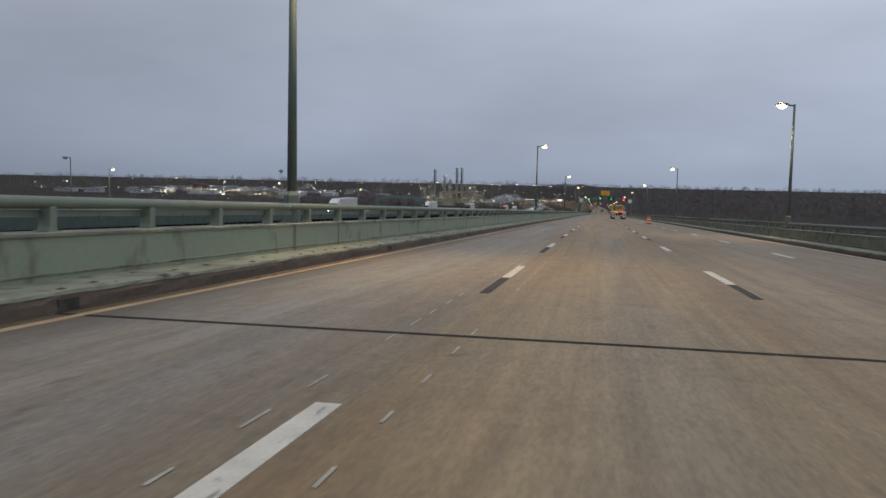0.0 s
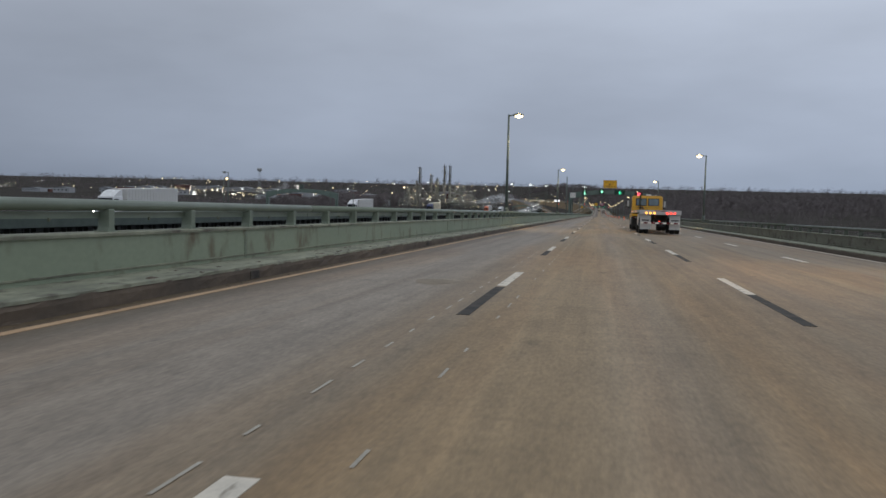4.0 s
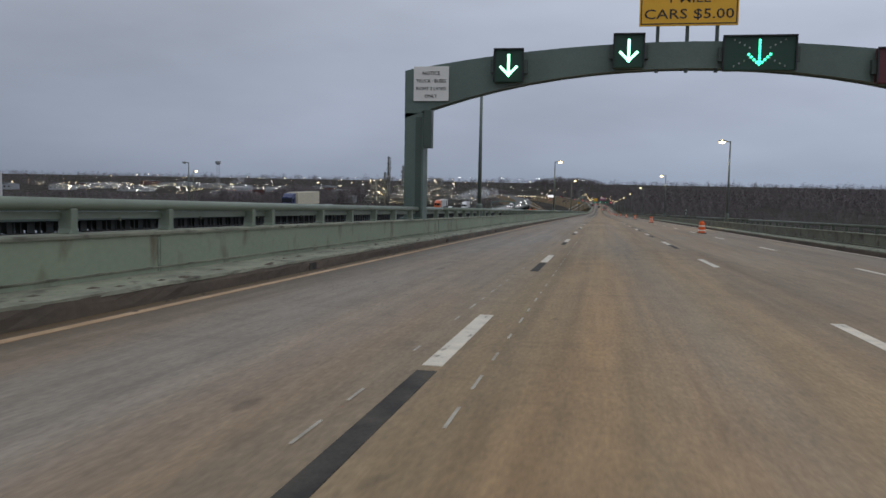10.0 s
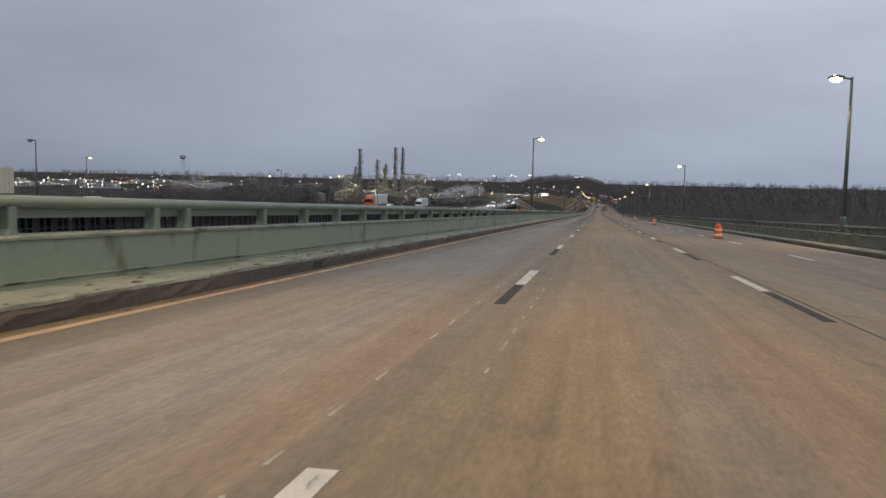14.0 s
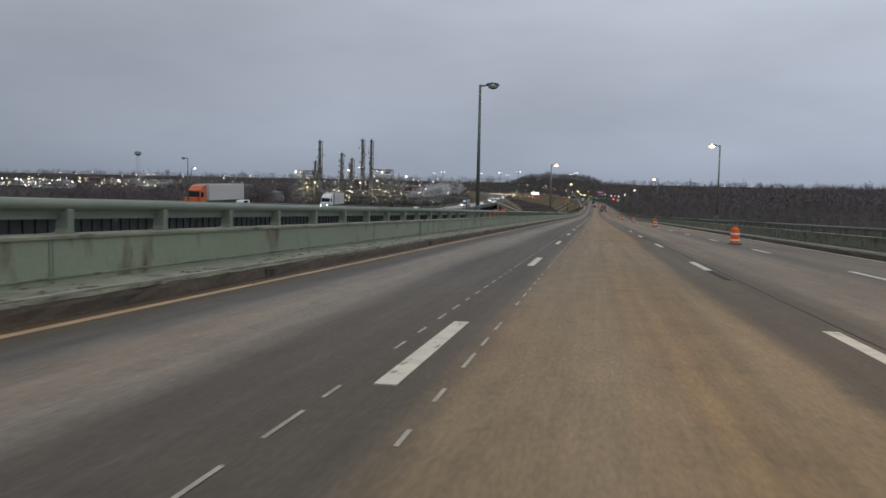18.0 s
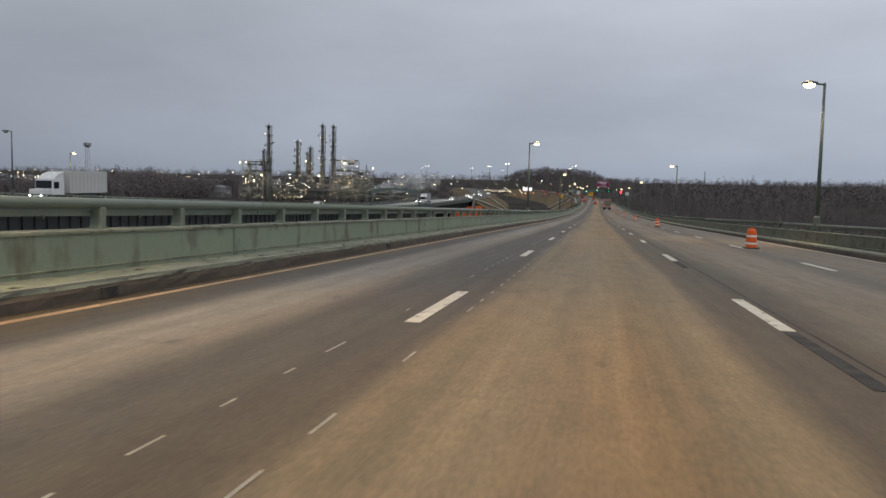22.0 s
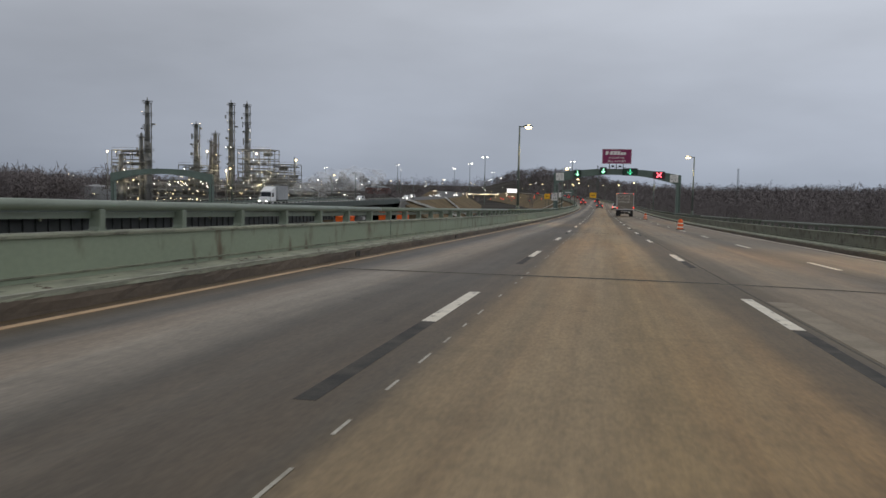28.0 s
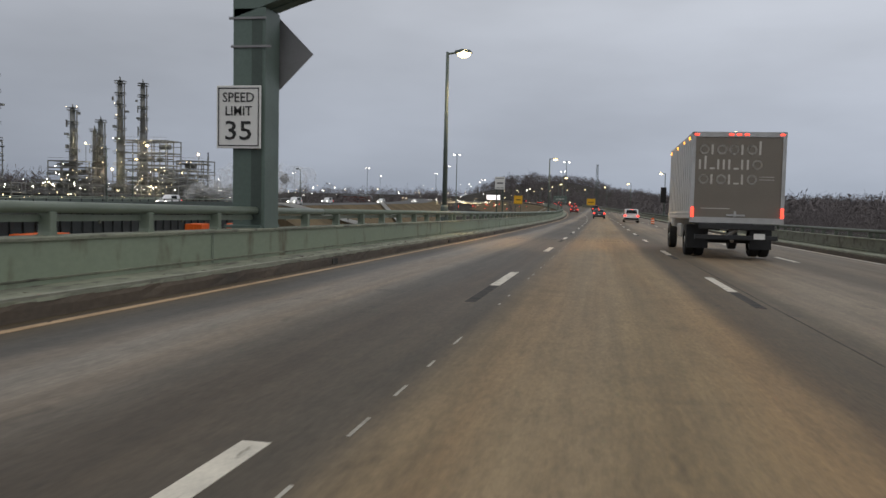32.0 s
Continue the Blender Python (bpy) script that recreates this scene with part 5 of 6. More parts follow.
    for x in (0.75, 1.65):
        part("chassis_rail", boxes((x, x + 0.12, 0.1, L + 1.6, 0.80, 1.08)), M_DARK, t)
    part("lift_cylinder", tubes(((1.0, 0.3, 0.6), (1.5, 0.3, 0.95), 0.06), ((1.2, 0.1, 0.5), (1.2, 0.6, 0.9), 0.05), n=8), M_ALU, t)
    part("license_plate", boxes((1.75, 2.05, -0.12, -0.10, 0.58, 0.74)), M_SIGNW, t)
    for x0 in (0.05, 1.85):
        part("mud_flap", boxes((x0, x0 + 0.62, 1.15, 1.17, 0.25, 0.95)), M_DARK, t)
    for x, sd in ((0.18, -1), (0.48, -1), (2.07, 1), (2.37, 1)):
        wheel(t, "rear_wheel", (x, 1.9, 0.48), 0.48, 0.26, M_ALU, sd)
    for x, sd in ((0.2, -1), (2.35, 1)):
        wheel(t, "front_wheel", (x, 7.9, 0.48), 0.48, 0.28, M_ALU, sd)
    part("axle", tubes(((0.2, 1.9, 0.48), (2.35, 1.9, 0.48), 0.08), n=8), M_DARK, t)
    part("cab", boxes((0.12, 2.43, L + 0.15, L + 1.75, 0.7, 2.6), bevel=0.12), M_CARWHITE, t)
    part("cab_window", boxes((0.10, 0.14, L + 0.5, L + 1.4, 1.75, 2.4), bevel=0.01), M_DARKGLASS, t)
    part("cab_fairing", boxes((0.25, 2.3, L + 0.2, L + 1.3, 2.6, 3.1), bevel=0.2), M_CARWHITE, t)
    for x0 in (-0.22, 2.55):
        part("mirror", boxes((x0, x0 + 0.22, L + 1.5, L + 1.6, 1.7, 2.3), bevel=0.03), M_DARK, t)
    part("fuel_tank", boxes((0.1, 0.6, 3.6, 4.9, 0.5, 0.95), bevel=0.05), M_ALU, t)
    return t


bt = box_truck()
bt.matrix_basis = along(863.0, 2.66)


def car(label, paint, suv=False, lit=True):
    """Origin under the rear middle, nose towards +y."""
    c = thing("car", label, "car", "cars on the carriageway")
    h = 1.68 if suv else 1.45
    w = 0.92
    low = prism([(0.0, 0.42), (0.05, 0.95), (0.25, 1.02), (4.3, 0.92), (4.55, 0.75), (4.6, 0.38), (4.3, 0.26), (0.2, 0.26)], -w, w, axis="x")
    bmesh.ops.bevel(low, geom=list(low.edges), offset=0.07, segments=2, affect="EDGES")
    part("body", low, paint, c)
    top = [(0.12, 1.0), (0.35, h - 0.06), (0.6, h), (2.3, h), (3.3, 0.96)] if suv else [(0.35, 1.0), (1.05, h - 0.05), (1.3, h), (2.4, h), (3.4, 0.94)]
    cab = prism(top, -w + 0.12, w - 0.12, axis="x")
    bmesh.ops.bevel(cab, geom=list(cab.edges), offset=0.08, segments=2, affect="EDGES")
    part("cabin", cab, paint, c)
    (ya, za), (yb, zb) = top[0], top[1]
    bm = bmesh.new()
    d = 0.03
    q = [(-0.66, ya + (yb - ya) * 0.22 - d, za + (zb - za) * 0.22), (0.66, ya + (yb - ya) * 0.22 - d, za + (zb - za) * 0.22), (0.58, ya + (yb - ya) * 0.92 - d, za + (zb - za) * 0.92), (-0.58, ya + (yb - ya) * 0.92 - d, za + (zb - za) * 0.92)]
    bm.faces.new([bm.verts.new(v) for v in q])
    bmesh.ops.solidify(bm, geom=list(bm.faces), thickness=0.02)
    part("rear_window", bm, M_DARKGLASS, c)
    for a in (-1, 1):
        part("side_window", boxes((a * (w - 0.125), a * (w - 0.11), 1.2, 2.9, 1.05, h - 0.15)), M_DARKGLASS, c)
        part("tail_lamp", boxes((a * 0.62, a * 0.90, -0.03, 0.12, 0.74, 0.92), bevel=0.01), G_RED, c)
        for y in (0.85, 3.7):
            wheel(c, "wheel", (a * 0.82, y, 0.33), 0.33, 0.21, M_ALU, a, steps=16)
        part("mirror", boxes((a * 0.92, a * 1.08, 2.95, 3.05, 0.98, 1.12), bevel=0.02), paint, c)
    part("rear_bumper", boxes((-0.88, 0.88, -0.06, 0.15, 0.38, 0.6), bevel=0.03), M_DARK if suv else paint, c)
    part("license_plate", boxes((-0.16, 0.16, -0.07, -0.05, 0.62, 0.74)), M_SIGNW, c)
    part("high_brake_lamp", boxes((-0.15, 0.15, yb - 0.06, yb - 0.02, zb - 0.02, zb + 0.01)), G_RED, c)
    return c


for lab, paint, suv, s, x in (("white sport utility car with lit tail lamps on the roadway", M_CARWHITE, True, 942, 3.9), ("dark grey car with lit tail lamps on the roadway", M_CARDARK, False, 968, 0.3), ("dark red car with lit tail lamps on the roadway", M_CARRED, False, 1035, -3.2), ("dark grey car with lit tail lamps far down the road", M_CARDARK, True, 1120, 0.4), ("dark red car far down the road near the toll lanes", M_CARRED, False, 1180, 4.0)):
    c = car(lab, paint, suv)
    c.matrix_basis = along(s, x)
    if s == 1120:
        queue = c
for s, x in ((1075, 4.0), (1150, -3.2), (1212, 0.4), (1236, 4.0), (1262, -3.2), (1290, 0.4), (1318, 4.0), (1340, -3.2), (1372, 0.4), (1400, 4.0), (1425, 7.6)):
    c = copy_thing(queue, along(s, x))
    c["label"] = "dark grey car in the queue towards the toll lanes"


def semi(label, cabcol, length=14.0, boxcol=None):
    """Tractor with box trailer, nose towards -y; origin under its nose."""
    t = thing("semi_truck", label, "truck", "traffic on the twin bridge")
    part("trailer", boxes((-1.28, 1.28, 5.0, 5.0 + length, 1.15, 3.95), bevel=0.03), boxcol or M_BOX, t)
    for i in range(int(length / 0.8)):
        part("trailer_rib", boxes((1.28, 1.30, 5.4 + i * 0.8, 5.44 + i * 0.8, 1.3, 3.85)), M_ALU, t)
    part("trailer_skirt", boxes((1.2, 1.24, 7.5, 2.5 + length, 0.45, 1.15)), M_DARK, t)
    part("cab", boxes((-1.2, 1.2, 1.7, 4.0, 0.9, 3.0), bevel=0.12), cabcol, t)
    part("roof_fairing", prism([(2.0, 3.0), (4.0, 3.0), (4.0, 3.85), (3.0, 3.6)], -1.1, 1.1, axis="x"), cabcol, t)
    part("hood", boxes((-0.9, 0.9, 0.1, 1.8, 0.6, 1.75), bevel=0.12), cabcol, t)
    part("windscreen", boxes((-1.05, 1.05, 1.64, 1.70, 1.85, 2.75)), M_DARKGLASS, t)
    part("side_glass", boxes((1.195, 1.215, 1.9, 2.9, 1.8, 2.6)), M_DARKGLASS, t)
    part("chassis", boxes((-0.5, 0.5, 1.0, 4.5 + length, 0.75, 1.1)), M_DARK, t)
    for a in (-1, 1):
        lamp_disc("headlamp", a * 0.75, 0.1, 0.95, 0.13, G_HEAD, t)
        for y in (1.2, 4.6, 5.8, 3.6 + length, 4.8 + length):
            wheel(t, "wheel", (a * 1.08, y, 0.5), 0.5, 0.3, M_ALU, a, steps=14)
    return t


M_CABBLUE = mat("dark_blue_cab_paint", (0.02, 0.03, 0.10), 0.3, vary=0.06, bump=0)
M_CREAM = mat("cream_trailer_side", (0.56, 0.50, 0.36), 0.45, vary=0.06, bump=0)
M_CABORANGE = mat("orange_cab_paint", (0.5, 0.10, 0.02), 0.35, vary=0.06, bump=0)
for lab, col, s, x in (("white semi-trailer truck with lit headlamps on the twin bridge", M_CARWHITE, 208, -66), ("white semi-trailer truck with white cab on the twin bridge", M_CARWHITE, 322, -66), ("semi-trailer truck with blue cab and cream trailer", M_CABBLUE, 427, -66), ("semi-trailer truck with orange cab and white trailer", M_CABORANGE, 595, -66), ("white box trailer truck on the twin bridge", M_CARWHITE, 664, -66), ("white tractor with short pale grey trailer near the far gantry", M_CARWHITE, 889, -66)):
    t = semi(lab, col, 14.0 if s not in (664, 889) else 8.0 if s == 664 else 5.5, M_TANK if s == 889 else M_CREAM if s == 427 else None)
    t.matrix_basis = pose(x + bend(s), s, zopp(s))
for s, x in ((232, -62.5), (470, -70), (610, -62.5), (760, -63), (905, -70), (960, -66), (1010, -63), (1060, -70), (1120, -66), (1190, -62)):
    c = car("white van with lit headlamps on the twin bridge" if s % 20 else "pale car with lit headlamps on the twin bridge", M_CARWHITE, True)
    c["group"] = "traffic on the twin bridge"
    for a in (-0.7, 0.7):
        part("headlamp", boxes((a - 0.14, a + 0.14, 4.58, 4.64, 0.62, 0.78)), G_HEAD, c)
    c.matrix_basis = pose(x + bend(s), s, zopp(s), 0, 0, 180)

# orange site containers on the ground below the twin bridge
for s, x, l in ((912, -57, 6.0), (947, -56.5, 3.0), (953, -53, 3.4), (883, -48, 6.0)):
    for level in (0, 1):
        k = thing("site_container", "bright orange steel container, stacked on the ground below the bridge", "container", "orange containers")
        part("shell", boxes((-1.3, 1.3, 0, l, 0, 2.65), bevel=0.03), M_ORANGE, k)
        for i in range(int(l / 0.5)):
            part("rib", boxes((1.3, 1.34, i * 0.5 + 0.1, i * 0.5 + 0.25, 0.15, 2.5)), M_ORANGE, k)
        part("door_frame", boxes((-1.25, 1.25, -0.03, 0.0, 0.1, 0.2), (-1.25, 1.25, -0.03, 0.0, 2.45, 2.55), (-0.05, 0.05, -0.03, 0.0, 0.2, 2.45)), M_ORANGE, k)
        k.matrix_basis = pose(x, s, -39.6 + 2.66 * level)


# ---- refinery ----
def column(x, y, top, r, n_plat, group="refinery columns"):
    h = top + 39.6
    t = thing("distillation_column", "tall grey refinery column with platforms and work lights", "column", group)
    part("shell", tubes(((0, 0, 0), (0, 0, h * 0.55), r * 1.05, r), ((0, 0, h * 0.55), (0, 0, h * 0.62), r, r * 0.8), ((0, 0, h * 0.62), (0, 0, h), r * 0.8, r * 0.66), n=14), M_TOWER, t, smooth=True)
    part("top_vent", tubes(((0, 0, h), (0, 0, h + 1.8), 0.25), ((0.3, 0, h), (0.3, 0, h + 1.0), 0.12), n=8), M_TOWER, t)
    part("riser_pipe", tubes(((r * 1.4, -0.3, 2), (r * 1.4, -0.3, h - 1), 0.28), n=8), M_PIPE, t)
    part("ladder", boxes((-0.25, -0.2, -r * 1.3 - 0.25, -r * 1.3 - 0.2, 2, h), (0.2, 0.25, -r * 1.3 - 0.25, -r * 1.3 - 0.2, 2, h)), M_TOWER, t)
    for i in range(n_plat + 2):
        z, q = h * rng.uniform(0.1, 0.95), rng.uniform(2.6, 6.6)
        d = r * 1.3 + rng.uniform(0.2, 0.9)
        x1, y1, e = d * math.cos(q), d * math.sin(q), rng.uniform(0.35, 0.9)
        part("side_vessel", tubes(((x1, y1, z), (x1, y1, z + rng.uniform(1.2, 4.0)), e * 0.55), n=8) if i % 2 else boxes((x1 - e, x1 + e, y1 - e, y1 + e, z, z + rng.uniform(0.3, 1.6))), M_TOWER if i % 3 else M_PIPE, t)
    for i in range(n_plat):
        z = h * (0.18 + 0.80 * i / max(1, n_plat - 1))
        rr = r * (1.2 if z < h * 0.6 else 0.8)
        p = part("platform", tubes(((0.3, -0.3, z), (0.3, -0.3, z + 0.18), rr + rng.uniform(0.5, 1.3)), n=12), M_TOWER, t)
        bm = bmesh.new()
        for a in range(10):
            q = 2 * math.pi * a / 10
            tube(bm, (0.3 + (rr + 1.1) * math.cos(q), -0.3 + (rr + 1.1) * math.sin(q), z), (0.3 + (rr + 1.1) * math.cos(q), -0.3 + (rr + 1.1) * math.sin(q), z + 1.1), 0.05, n=4)
        tube(bm, (0.3, -0.3, z + 1.05), (0.3, -0.3, z + 1.12), rr + 1.15, n=12)
        part("guard_rail", bm, M_TOWER, p)
        bm = bmesh.new()
        if rng.random() < 0.45:
            bm.free()
            continue
        for q in (rng.uniform(3.0, 6.2),) if rng.random() < 0.6 else (rng.uniform(3.4, 4.4), rng.uniform(4.6, 6.0)):
            bmesh.ops.create_icosphere(bm, subdivisions=1, radius=rng.uniform(0.11, 0.20), matrix=Matrix.Translation((0.3 + (rr + 1.1) * math.cos(q), -0.3 + (rr + 1.1) * math.sin(q), z + 1.5)))
        part("work_light", bm, G_TOWN if rng.random() < 0.7 else G_TOWNW, p)
    t.matrix_basis = pose(x, y, -39.6)
    return t


for x, y, top, r, n in ((-218, 1106, 10.8, 1.6, 8), (-195.5, 1151, 14.2, 1.5, 10), (-190, 1159, 14.2, 1.4, 10), (-211, 1142, 2.0, 1.5, 7), (-205, 1152, -2.0, 1.5, 6), (-222.5, 1108, -6.0, 1.4, 5), (-231, 1104, -15.0, 1.7, 4), (-206.5, 1150, -6.0, 1.2, 5)):
    column(x, y, top, r, n)


def frame_unit(x, y, w, d, levels, step, seed):
    """An open steel structure with floors, vessels and lights."""
    r = random.Random(seed)
    t = thing("process_structure", "open steel refinery structure with vessels, pipes and work lights", "process unit", "refinery structures")
    h = levels * step
    bm = bmesh.new()
    nx, ny = max(2, int(w / 5) + 1), max(2, int(d / 6) + 1)
    for i in range(nx):
        for j in range(ny):
            box(bm, w * i / (nx - 1) - 0.16, w * i / (nx - 1) + 0.16, d * j / (ny - 1) - 0.16, d * j / (ny - 1) + 0.16, 0, h)
    tagged(part("steel_frame", bm, M_TOWER, t), kind="stuff")
    for k in range(1, levels + 1):
        bm = bmesh.new()
        for j in range(ny):
            box(bm, 0, w, d * j / (ny - 1) - 0.14, d * j / (ny - 1) + 0.14, k * step - 0.4, k * step)
        for i in range(nx):
            box(bm, w * i / (nx - 1) - 0.14, w * i / (nx - 1) + 0.14, 0, d, k * step - 0.4, k * step)
        box(bm, 0, w, -0.05, 0.05, k * step + 1.0, k * step + 1.1)
        if r.random() < 0.6:
            box(bm, 0, w * r.uniform(0.4, 1), 0, d, k * step, k * step + 0.08)
        part("floor_frame", bm, M_TOWER, t)
        for _ in range(r.randint(1, 3)):
            a = r.uniform(0.1, 0.8) * w
            part("vessel", tubes(((a, d * 0.5, k * step - step * 0.5), (min(w, a + r.uniform(2, 5)), d * 0.5, k * step - step * 0.5), r.uniform(0.5, 1.2)), n=12), M_PIPE, t)
        for _ in range(3):
            z = (k - r.uniform(0.1, 0.9)) * step
            part("pipe", tubes(((-1, r.uniform(0, d), z), (w + 1, r.uniform(0, d), z), r.uniform(0.12, 0.3)), n=6), M_PIPE, t)
        bm = bmesh.new()
        for _ in range(max(2, int(w / 4))):
            bmesh.ops.create_icosphere(bm, subdivisions=1, radius=0.07 + 0.17 * r.random() ** 2, matrix=Matrix.Translation((r.uniform(0, w), -0.3, k * step - r.uniform(0.4, 2.5))))
        tagged(part("work_lights", bm, G_TOWN if r.random() < 0.5 else G_TOWNW, t), kind="stuff")
    t.matrix_basis = pose(x, y, -39.6)


for i, (x, y, w, d, lv, st) in enumerate(((-185.6, 1138, 17.8, 12, 6, 4.85), (-218, 1136, 13, 8, 5, 4.1), (-248, 1126, 92, 5, 3, 3.8), (-168, 1133, 12, 8, 4, 4.4), (-236, 1104, 15, 10, 6, 4.45), (-218, 1126, 14, 10, 3, 4.2), (-176, 1150, 14, 12, 4, 4.0), (-163, 1148, 18, 10, 3, 3.6), (-212, 1136, 12, 10, 5, 3.6), (-205, 1144, 16, 8, 3, 3.8), (-250, 1128, 20, 10, 2, 4.0), (-145, 1160, 16, 10, 2, 3.6), (-186, 1140, 18, 8, 5, 3.4), (-174, 1158, 12, 10, 5, 4.4), (-228, 1112, 12, 8, 3, 3.8), (-158, 1136, 14, 8, 2, 4.0), (-206, 1130, 10, 8, 4, 3.4))):
    frame_unit(x, y, w, d, lv, st, 30 + i)
for x, y, r, h in ((-275, 1150, 9, 8), (-300, 1165, 9, 8), (-330, 1180, 12, 9), (-180, 1215, 8, 9), (-240, 1220, 10, 9), (-420, 1400, 16, 12), (-470, 1420, 16, 12), (-380, 1450, 14, 11), (-560, 1500, 18, 12)):
    t = thing("storage_tank", "pale grey cylindrical storage tank with shallow cone roof", "tank", "storage tanks")
    part("shell", tubes(((0, 0, 0), (0, 0, h), r), n=32), M_TANK, t, smooth=False)
    part("roof", tubes(((0, 0, h), (0, 0, h + 1.2), r + 0.15, 0.4), n=32), M_TANK, t)
    part("stair", boxes((r * 0.2, r * 0.9, -r - 0.6, -r + 0.5, h * 0.45, h * 0.5)), M_TOWER, t)
    t.matrix_basis = pose(x, y, ground_height(x, y))
bd = thing("brick_building", "long red-brown industrial building among the pipes", "building")
part("wall", boxes((0, 26, 0, 10, 0, 7)), M_BRICK, bd)
part("roof", prism([(-0.4, 7), (26.4, 7), (26.4, 7.5), (13, 8.6), (-0.4, 7.5)], -0.4, 10.4), M_ROOF, bd)
for i in range(6):
    part("window", boxes((2 + i * 4, 4 + i * 4, -0.05, 0.02, 2.5, 4.5)), M_DARKGLASS, bd)
bd.matrix_basis = pose(-226, 1170, -39.6)

# flare stack and water tower
fl = thing("flare_stack", "slender grey flare stack", "stack")
part("stack", tubes(((0, 0, 0), (0, 0, 24), 0.5, 0.35), n=10), M_TOWER, fl)
part("tip", tubes(((0, 0, 24), (0, 0, 26), 0.25), n=8), M_DARK, fl)
part("platform", tubes(((0, 0, 14), (0, 0, 14.2), 1.4), n=10), M_TOWER, fl)
fl.matrix_basis = pose(-170, 1178, -39.2)
wt = thing("water_tower", "pale water tower on thin legs far away", "water tower")
part("tank", tubes(((0, 0, 43), (0, 0, 45), 2, 6.5), ((0, 0, 45), (0, 0, 48), 6.5, 6.5), ((0, 0, 48), (0, 0, 49), 6.5, 3), n=20), M_TANK, wt)
for a in range(6):
    q = math.pi * a / 3
    part("leg", tubes(((4.5 * math.cos(q), 4.5 * math.sin(q), 0), (3.5 * math.cos(q), 3.5 * math.sin(q), 45), 0.22), n=6), M_TANK, wt)
wt.matrix_basis = pose(-560, 1417, -39.6) @ Matrix.Diagonal((0.62, 0.62, 1.0, 1))

# ---- high-mast lights by the toll approach ----
hm = thing("high_mast_light", "tall slim mast with a pair of white lamps", "mast light", "high-mast lights")
part("mast", tubes(((0, 0, 0), (0, 0, 30), 0.32, 0.14), n=8), M_POLE, hm)
part("crossarm", boxes((-1.7, 1.7, -0.12, 0.12, 29.7, 29.95)), M_POLE, hm)
for a in (-1.4, 1.4):
    part("lamp", boxes((a - 0.45, a + 0.45, -0.35, 0.35, 29.4, 29.7), bevel=0.08), G_TOWNW, hm)
hm.matrix_basis = pose(-72, 1252, -39.0)
for x, y in ((-108, 1420), (-160, 1640), (-30, 1500), (-20, 1320), (-260, 1800), (-330, 1700), (-190, 1500), (-150, 1900)):
    copy_thing(hm, pose(x, y, -39.0))

# lattice pylons
for x, y, h in ((-2, 1230, 22), (95, 1350, 24)):
    p = thing("radio_mast", "thin dark lattice mast above the trees", "mast")
    rows = []
    for a, b in ((-1, -1), (1, -1), (0, 1)):
        rows.append(((a * 0.9, b * 0.9, 0), (a * 0.35, b * 0.35, h), 0.10))
    for k in range(int(h / 2)):
        rows.append(((-0.9 + k * 0.04, -0.8, k * 2), (0.9 - k * 0.04, -0.8, k * 2 + 2), 0.05))
        rows.append(((0.9 - k * 0.04, -0.8, k * 2), (-0.9 + k * 0.04, -0.8, k * 2 + 2), 0.05))
    part("lattice", tubes(*rows, n=4), M_STEEL, p)
    p.matrix_basis = pose(x, y, -36)

# roadside signs ahead of the toll lanes: place, middle height, width, height, face, legs
G_SIGN = glow("lit_sign_face", (1.0, 0.93, 0.95), 1.3)
M_SIGNDULL = mat("dull_green_sign_sheeting", (0.10, 0.135, 0.115), 0.6, vary=0.1, scale=2, fine=10, bump=0)
for x, s, z, w, h, m, lab in ((-18.3, 1026, -30.2, 1.9, 1.9, M_SIGNY, "yellow square warning sign on posts beside the road"), (-4.1, 1200, -31.4, 3.6, 3.2, M_SIGNY, "large yellow board beside the road ahead"), (-19.7, 1250, -30.4, 6.6, 3.2, M_SIGNDULL, "dull green guide sign over the road ahead"), (-59.2, 1300, -30.4, 7.5, 2.6, G_SIGN, "lit white sign near the toll plaza"), (-7.9, 905, zroad(905) + 3.4, 0.8, 1.0, M_SIGNW, "white regulatory sign beside the railing")):
    r = thing("road_sign", lab, "sign", "road signs ahead")
    part("panel", boxes((-w / 2, w / 2, -0.04, 0, -h / 2, h / 2), bevel=0.01), m, r)
    part("border", boxes((-w / 2 + 0.06, w / 2 - 0.06, -0.045, -0.04, h / 2 - 0.14, h / 2 - 0.10), (-w / 2 + 0.06, w / 2 - 0.06, -0.045, -0.04, -h / 2 + 0.10, -h / 2 + 0.14), (-w * 0.3, w * 0.3, -0.045, -0.04, -h * 0.05, h * 0.05)), M_INK if m not in (M_SIGNDULL, M_SIGNG) else M_SIGNW, r)
    for a in (-w * 0.3, w * 0.3):
        part("post", boxes((a - 0.05, a + 0.05, 0.0, 0.1, -39.6 - z if s > 950 else -3.6, h * 0.4)), M_STEEL, r)
    r.matrix_basis = pose(x, s, z)


